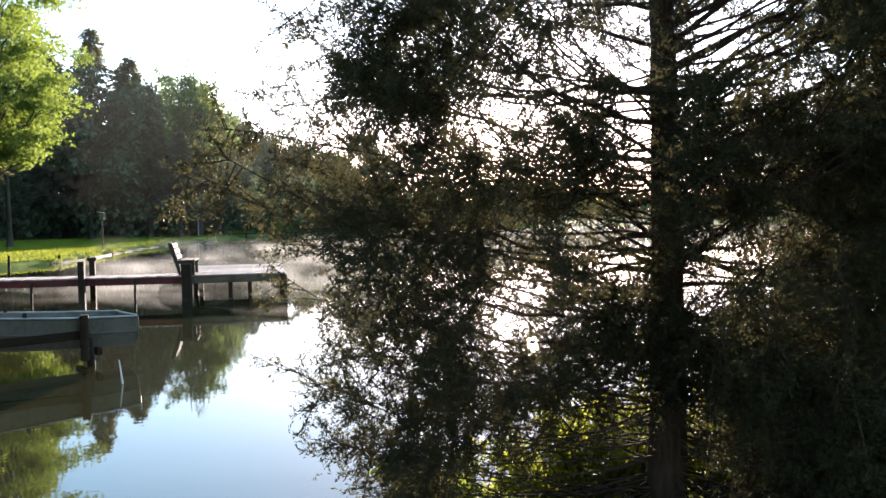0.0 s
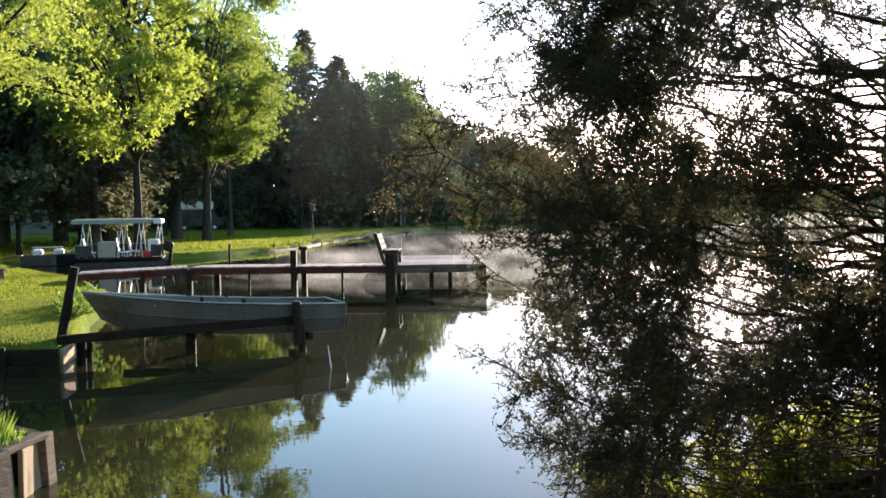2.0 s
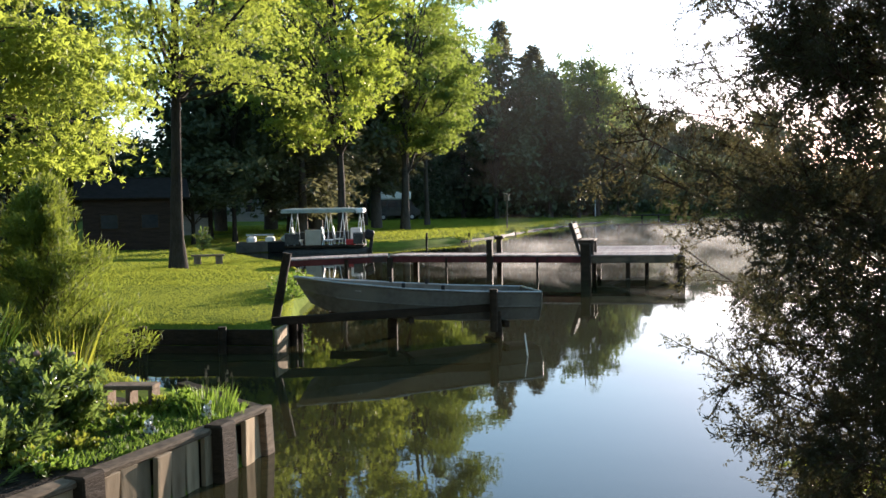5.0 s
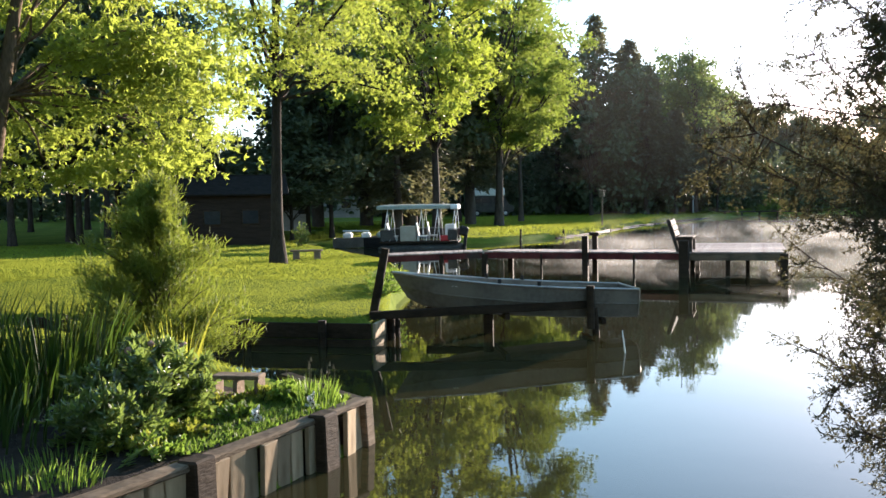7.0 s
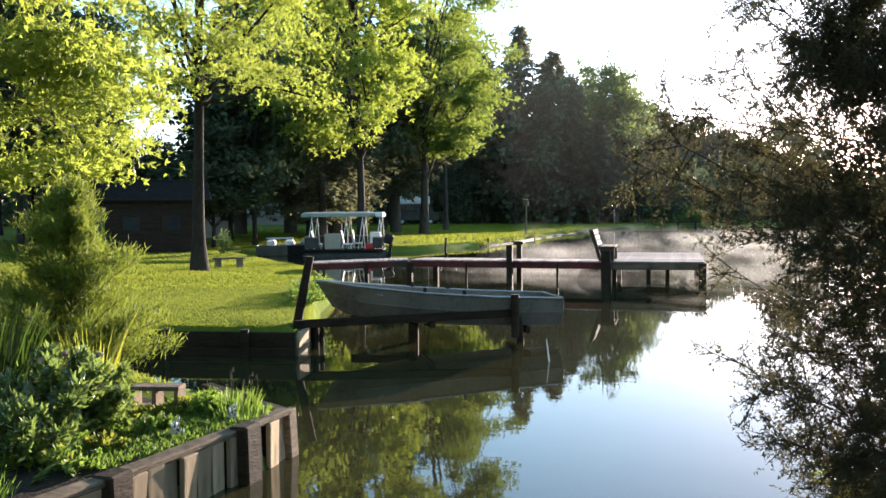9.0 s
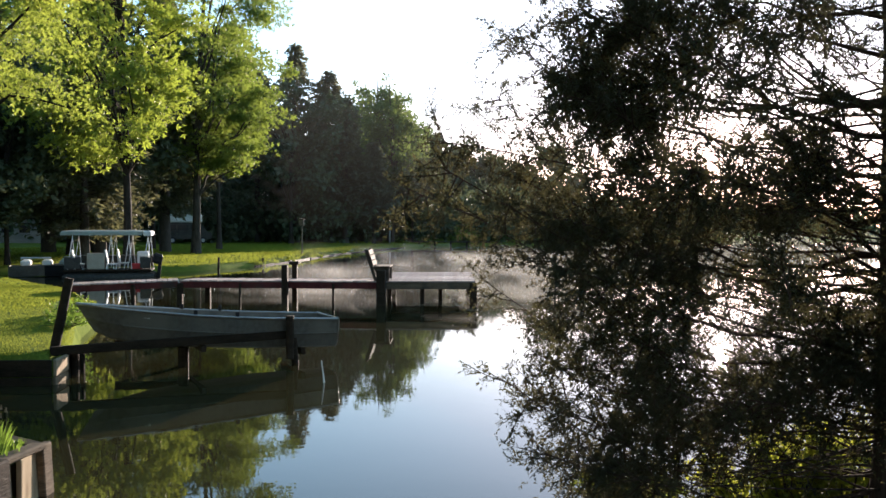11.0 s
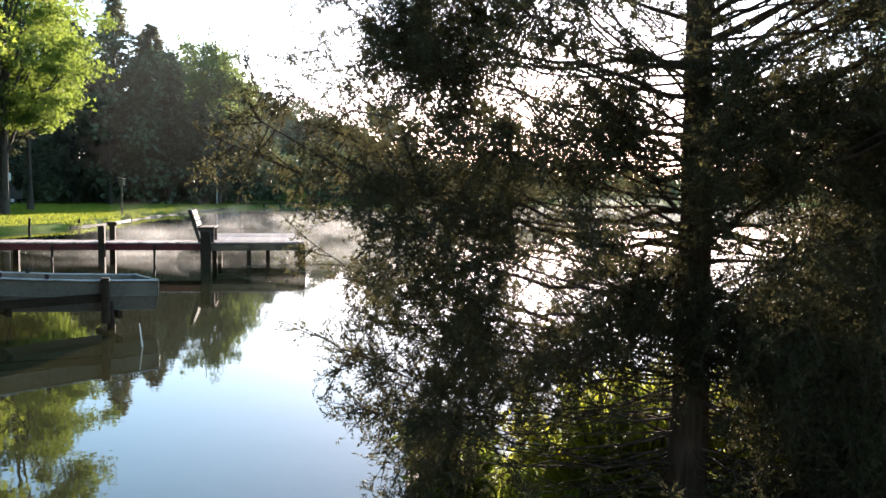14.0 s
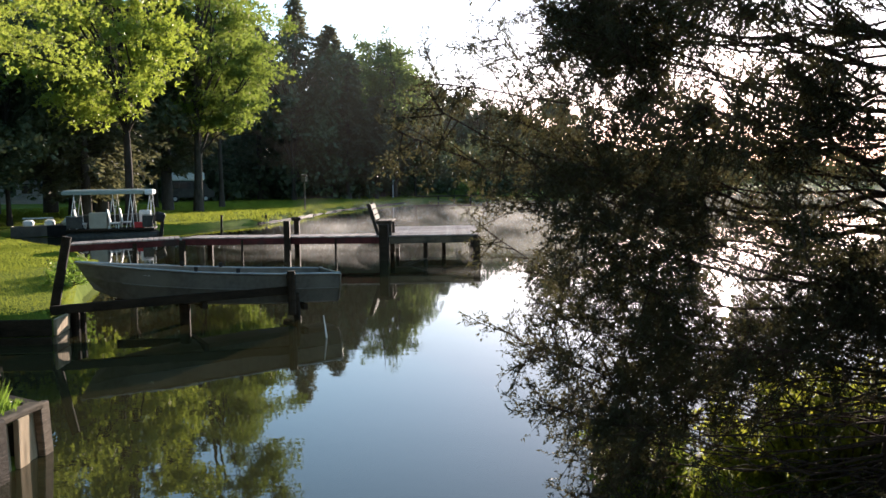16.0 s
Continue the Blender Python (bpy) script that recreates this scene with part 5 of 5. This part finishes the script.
def scatter_grass(name, label, region, count, height, width, seed, mat=LEAF_GRASS, zmin=0.25):
    """Short blades over the part of the ground inside region (x0, x1, y0, y1)."""
    r = np.random.default_rng(seed)
    x, y = r.uniform(region[0], region[1], count), r.uniform(region[2], region[3], count)
    z = ground_height(x, y)
    keep = (z > zmin)
    x, y, z = x[keep], y[keep], z[keep]
    base = np.stack([x, y, z - 0.005], 1)
    way = unit(r.normal(size=base.shape) * 0.42 + np.array([0, 0, 1.0]))
    side = unit(np.cross(way, r.normal(size=base.shape)))
    ln = height * r.uniform(0.5, 1.3, len(x))
    v = np.stack([base - side * width / 2, base + side * width / 2, base + way * ln[:, None]], 1).reshape(-1, 3)
    return tagged(mesh_ob(name, v, np.arange(len(v)).reshape(-1, 3), mat), label, "grass", kind="stuff")


scatter_grass("lawn_blades", "short mown sunlit grass", (-23, -9, 9.5, 26), 360000, 0.028, 0.010, 81)
scatter_grass("lawn_blades", "short mown sunlit grass", (-40, -15, 16, 46), 120000, 0.055, 0.035, 82)
scatter_grass("shore_grass", "sunlit grass along the far bank", (-50, -26, 46, 112), 80000, 0.11, 0.07, 83)
scatter_grass("lawn_blades", "short mown sunlit grass", (-36, -22, 6, 18), 90000, 0.05, 0.03, 86)
scatter_grass("lawn_blades", "short mown sunlit grass", (-16, -7.2, 6.5, 11), 30000, 0.05, 0.014, 87)
scatter_grass("bank_herbs", "low bright ground cover on the planted bank", (-6.7, -5.35, 4.4, 6.9), 12000, 0.06, 0.024, 84, LEAF_TUFT, zmin=0.33)
scatter_grass("near_grass", "rough grass on the near bank under the cedar", (-0.85, 4.5, 2.5, 6.3), 14000, 0.16, 0.012, 85, zmin=0.33)
bush("weed_bush", at_ground(-0.58, 5.95), "scrubby dark weeds hanging over the corner of the bank", 0.36, 0.36, 2200, 0.05, LEAF_JUNIPER, 191, 0.5, 8, 0.1)
bush("weed_bush", at_ground(-0.5, 5.45), "scrubby dark weeds hanging over the edge of the bank", 0.3, 0.34, 1800, 0.05, LEAF_JUNIPER, 192, 0.5, 8, 0.1)
for x, y, s in ((0.35, 5.7, 91), (0.15, 6.0, 92), (0.55, 6.05, 93), (1.2, 5.95, 94), (1.8, 5.8, 95), (0.85, 6.1, 96), (0.6, 5.7, 97), (1.5, 6.1, 98)):
    bush("weed_bush", at_ground(x, y), "scrubby backlit weeds at the edge of the bank", 0.74, 0.42, 2600, 0.05, LEAF_WEED, s, 0.5, 8, 0.2)


def bed_sheet(n=40):
    """A slightly uneven sheet of mulch that ends just behind the plank wall."""
    gx, gy = np.meshgrid(np.linspace(0, 1, n), np.linspace(1.5, 6.3, n), indexing="ij")
    px = -10.5 + gx * (5.34 - 0.128 * (gy - 3.2))
    z = ground_height(px, gy) + 0.012 + 0.015 * np.sin(px * 23) * np.sin(gy * 19)
    i, j = (a.ravel() for a in np.meshgrid(np.arange(n - 1), np.arange(n - 1), indexing="ij"))
    return np.stack([px, gy, z], -1).reshape(-1, 3), np.stack([i * n + j, (i + 1) * n + j, (i + 1) * n + j + 1, i * n + j + 1], 1)


bed = mesh_ob("flower_bed", *bed_sheet(), MULCH, smooth=True)
tagged(bed, "dark mulched flower bed on the planted bank", "flower bed", kind="structure")

# ---- morning mist ----
def mist_material(name, scale, amount, low=0.36, high=0.68):
    """Thin translucent mist: broken by noise, fading at its foot, top and ends."""
    m = bpy.data.materials.new(name)
    m.use_nodes = True
    n, l = m.node_tree.nodes, m.node_tree.links
    n.remove(n["Principled BSDF"])
    tc, mp, w, r = n.new("ShaderNodeTexCoord"), n.new("ShaderNodeMapping"), n.new("ShaderNodeTexNoise"), n.new("ShaderNodeMapRange")
    mp.inputs["Scale"].default_value = scale
    l.new(tc.outputs["Object"], mp.inputs[0])
    w.inputs["Scale"].default_value, w.inputs["Detail"].default_value = 1.0, 4
    l.new(mp.outputs[0], w.inputs["Vector"])
    r.inputs[1].default_value, r.inputs[2].default_value = low, high
    l.new(w.outputs[0], r.inputs[0])
    sep = n.new("ShaderNodeSeparateXYZ")
    l.new(tc.outputs["UV"], sep.inputs[0])
    value = r.outputs[0]
    for out, fold, full, top in ((1, 0.4, 0.4, amount), (0, 0.5, 0.2, 1.0)):
        pp, mr, mul = n.new("ShaderNodeMath"), n.new("ShaderNodeMapRange"), n.new("ShaderNodeMath")
        pp.operation, mul.operation = "PINGPONG", "MULTIPLY"
        pp.inputs[1].default_value = fold
        l.new(sep.outputs[out], pp.inputs[0])
        mr.inputs[1].default_value, mr.inputs[2].default_value, mr.inputs[3].default_value, mr.inputs[4].default_value = 0.0, full, 0.0, top
        l.new(pp.outputs[0], mr.inputs[0])
        l.new(value, mul.inputs[0])
        l.new(mr.outputs[0], mul.inputs[1])
        value = mul.outputs[0]
    clear, glow, mix = n.new("ShaderNodeBsdfTransparent"), n.new("ShaderNodeBsdfTranslucent"), n.new("ShaderNodeMixShader")
    glow.inputs[0].default_value = (0.85, 0.85, 0.85, 1)
    l.new(value, mix.inputs[0])
    l.new(clear.outputs[0], mix.inputs[1])
    l.new(glow.outputs[0], mix.inputs[2])
    l.new(mix.outputs[0], n["Material Output"].inputs[0])
    return m


MIST = mist_material("thin_mist", (0.5, 0.5, 0.75), 0.155)
HAZE = mist_material("morning_haze", (0.02, 0.02, 0.03), 0.0085, 0.0, 0.5)


def mist_bank(a, b, height, seed, mat=MIST):
    """A thin undulating curtain of mist rising from the water."""
    r = np.random.default_rng(seed)
    n, rows = 40, 5
    s = np.linspace(0, 1, n)
    a, b = np.array(a, float), np.array(b, float)
    d = b - a
    nrm = np.array([-d[1], d[0]]) / np.hypot(*d)
    c = a + d * s[:, None] + nrm * (np.sin(s * 9 + seed) * 0.5 + np.sin(s * 23 + 2 * seed) * 0.25)[:, None]
    top = height * (0.55 + 0.45 * np.sin(s * 13 + seed * 1.7) * np.sin(s * 5 + seed))
    v, uv = [], []
    for k in range(rows):
        u = k / (rows - 1)
        v.append(np.column_stack([c + nrm * (u * 0.4), 0.01 + top * u * 1.25]))
        uv.append(np.column_stack([s, np.full(n, u * 0.8)]))
    f = np.array([[k * n + i, k * n + i + 1, (k + 1) * n + i + 1, (k + 1) * n + i] for k in range(rows - 1) for i in range(n - 1)])
    ob = mesh_ob("mist", np.concatenate(v), f, mat, smooth=True)
    lay = ob.data.uv_layers.new(name="rise")
    lay.data.foreach_set("uv", np.concatenate(uv)[f.ravel()].astype(np.float32).ravel())
    return tagged(ob, "thin sunlit morning mist drifting over the water", "mist", kind="stuff")


for k, (y, x0, x1, h) in enumerate(((21.5, -12, 6, 0.35), (27.5, -16, 8, 0.7), (29.5, -18, 10, 0.7), (32.5, -23, 12, 0.8), (37, -23, 14, 0.9), (43, -24, 18, 1.0), (50, -26, 20, 1.1), (58, -28, 24, 1.2), (68, -30, 28, 1.3), (80, -32, 32, 1.4), (94, -34, 36, 1.5))):
    mist_bank((x0, y + 0.06 * (x0 - x1) * 0.2), (x1, y), h, k + 1)


# a faint haze before the far woods: sheets added to lift their darks
mist_bank((-66, 60), (4, 84), 19.0, 21, HAZE)
mist_bank((-50, 100), (14, 108), 21.0, 22, HAZE)


def frond(at, rz, length, seed):
    """One arching fern-like stalk with paired leaflets."""
    r = np.random.default_rng(seed)
    ob = thing("fern_frond", at, "bright arching fern frond on the bank", "fern", "fern fronds", rz=rz)
    s = np.linspace(0, 1, 12)
    pts = np.stack([length * 0.75 * s ** 1.3, 0 * s, length * (0.85 * s - 0.25 * s ** 2)], 1)
    v, f = tube_arrays(pts, np.linspace(0.006, 0.002, 12), 4)
    mesh_ob("stalk", v, f, LEAF_TUFT, ob)
    k = np.repeat(np.linspace(0.15, 1, 26), 2)
    base = np.array([np.interp(k, s, pts[:, c]) for c in range(3)]).T
    sg = np.tile([-1.0, 1.0], 26)
    way = unit(np.stack([np.full(52, 0.4), sg, np.full(52, 0.15)], 1) + r.normal(size=(52, 3)) * 0.1)
    side = unit(np.cross(way, np.array([0, 0, 1.0])))
    ln = 0.10 * (1.15 - k)
    tagged(mesh_ob("foliage", *blades(base, way, side, ln, ln * 0.3 + 0.004, 0.4), LEAF_TUFT, ob), kind="stuff")
    return ob


for x, y, a, n, s in ((-5.75, 4.2, 40, 0.6, 1), (-5.9, 4.35, 75, 0.5, 2), (-5.55, 3.95, 10, 0.42, 3), (-5.8, 3.9, 130, 0.45, 4)):
    frond(at_ground(x, y), a, n, s)
r9 = random.Random(9)
for x, y in ((-5.62, 5.36), (-5.60, 6.0)):
    bush("white_flower", at_ground(x, y, 0.01), "small plant with white flowers behind the wall cap", 0.15, 0.06, 90, 0.035, WHITE, 251, 0.7, 3, 0.5)
for k in range(7):
    x, y, h = r9.uniform(-6.05, -5.7), r9.uniform(6.3, 6.6), r9.uniform(0.24, 0.36)
    stalk = thing("dry_stalk", at_ground(x, y, 0.01), "thin dry stalk with a brown seed head in the grass tuft", "plant", "dry stalks")
    part("stem", poled((0, 0, 0), (r9.uniform(-0.03, 0.05), 0.0, h), 0.003, 5, 0.002), WOOD_GREY, stalk)
    part("seed_head", poled((0.01, 0, h - 0.01), (0.015, 0, h + 0.03), 0.012, 6, 0.005), WOOD_GREY, stalk)
for k in range(5):
    tw = thing("bare_twig", at_ground(-0.78 + 0.03 * k, 6.12 - 0.06 * k, 0.05), "thin bare twig arching from the bank over the water", "twig", "bare twigs")
    s9 = np.linspace(0, 1, 8)
    lean9, rise9 = r9.uniform(0.2, 0.45), r9.uniform(0.3, 0.5)
    v, f = tube_arrays(np.stack([-lean9 * s9 ** 1.4, 0.05 * s9, rise9 * (1.5 * s9 - 0.7 * s9 ** 2)], 1), np.linspace(0.005, 0.0015, 8), 4)
    mesh_ob("stem", v, f, BARK_CEDAR, tw)
for k in range(16):
    x, y = r9.uniform(-6.6, -5.55), r9.uniform(4.0, 6.3)
    bush("ground_cover", at_ground(x, y, 0.02), "low bright leafy ground cover on the bank", r9.uniform(0.10, 0.2), r9.uniform(0.14, 0.26), 500, 0.045, (LEAF_TUFT, LEAF_MOSS)[k % 2], 200 + k, 0.6, 5, 0.5)
for k, (x, y) in enumerate(((-13.2, 16.9), (-12.6, 16.1), (-12.0, 15.2), (-11.5, 14.6))):
    bush("bank_weed", at_ground(x, y, 0.02), "dark leafy weeds on the bank beside the boat rack", r9.uniform(0.3, 0.45), r9.uniform(0.32, 0.5), 700, 0.06, LEAF_TUFT, 260 + k, 0.5, 5, 0.4)
bush("rose_bush", at_ground(-29.0, 31.0), "dark leafy rose bush by the boats", 1.1, 0.45, 900, 0.10, LEAF_PEONY, 230, 0.5, 7, 0.2)
for k, (x, y) in enumerate(((-6.75, 5.2), (-6.45, 5.3), (-6.6, 4.85))):
    fl = part("spent_flower", boxed((0, 0, 0), (0.06, 0.06, 0.05), pose(0, 0, 0, 30 * k, 20, 0), 0.018), surface("spent_petals_%d" % k, (0.20, 0.10, 0.08), (0.42, 0.30, 0.26), 30, 0.9, 0.4))
    fl.matrix_basis = pose(x, y, gz(x, y) + 0.60)
    tagged(fl, "withered pale peony flower head on its bush", "flower", "peony flowers")


# ---- far bank details ----
EDGE = [(-25.5, 48.5), (-26.5, 55), (-28.0, 61.5), (-30.4, 72), (-32.3, 86), (-34.5, 106)]
for k, (a, b) in enumerate(zip(EDGE, EDGE[1:])):
    a, b = Vector((*a, 0)), Vector((*b, 0))
    d = b - a
    edge = thing("shore_edging_%d" % (k + 1), (a.x, a.y, -0.1), "low dark timber edging of the far bank", "edging", kind="structure", rz=math.degrees(math.atan2(d.y, d.x)))
    n = int(d.length / 2.4)
    for q in range(n):
        part("board", boxed((d.length * (q + 0.5) / n, r9.uniform(-0.05, 0.02), 0.10 + r9.uniform(-0.03, 0.03)), (d.length / n + 0.05, 0.1, 0.18), pose(0, 0, 0, r9.uniform(-6, 6), r9.uniform(-1, 1), 0), 0.02), WOOD_DARK, edge)
for x, y, h in ((-25.6, 44.6, 0.6), (-26.0, 50.4, 0.4)):
    st = part("stake", poled((0, 0, -0.4), (0.03, 0.02, h), 0.06, 8), WOOD_DARK)
    st.matrix_basis = pose(x, y, 0.05)
    tagged(st, "short dark mooring stake at the water's edge", "stake", "mooring stakes")
fd = thing("far_jetty", (-34.8, 106.0, 0), "low dark jetty far across the pond", "jetty")
part("deck", boxed((4.6, -0.6, 0.55), (9.4, 1.2, 0.14), pose(0, 0, 0, 0, 0, -8), 0.02), WOOD_DARK, fd)
for q in range(5):
    part("post", boxed((0.6 + q * 2.0, -0.1 - q * 0.28, 0.05), (0.18, 0.18, 1.1), None, 0.02), WOOD_DARK, fd)
# made-up bush, stands in for a sunlit tip of the near cedar
bush("added_bush", at_ground(-30.0, 110.5), "bright green bush added on the far bank for a sunlit cedar tip", 2.2, 2.0, 3500, 0.22, LEAF_GREEN, 240, 0.35, 9, -0.2)
for k in range(26):
    t_ = r9.uniform(0, 1)
    seg = r9.randrange(5)
    x = EDGE[seg][0] + (EDGE[seg + 1][0] - EDGE[seg][0]) * t_ - r9.uniform(0.1, 0.5)
    y = EDGE[seg][1] + (EDGE[seg + 1][1] - EDGE[seg][1]) * t_
    sword_clump("shore_tuft", at_ground(x, y), "rough grass tuft on the far bank's edge", 60, r9.uniform(0.2, 0.36), 0.35, LEAF_GRASS, 300 + k, 0.03)
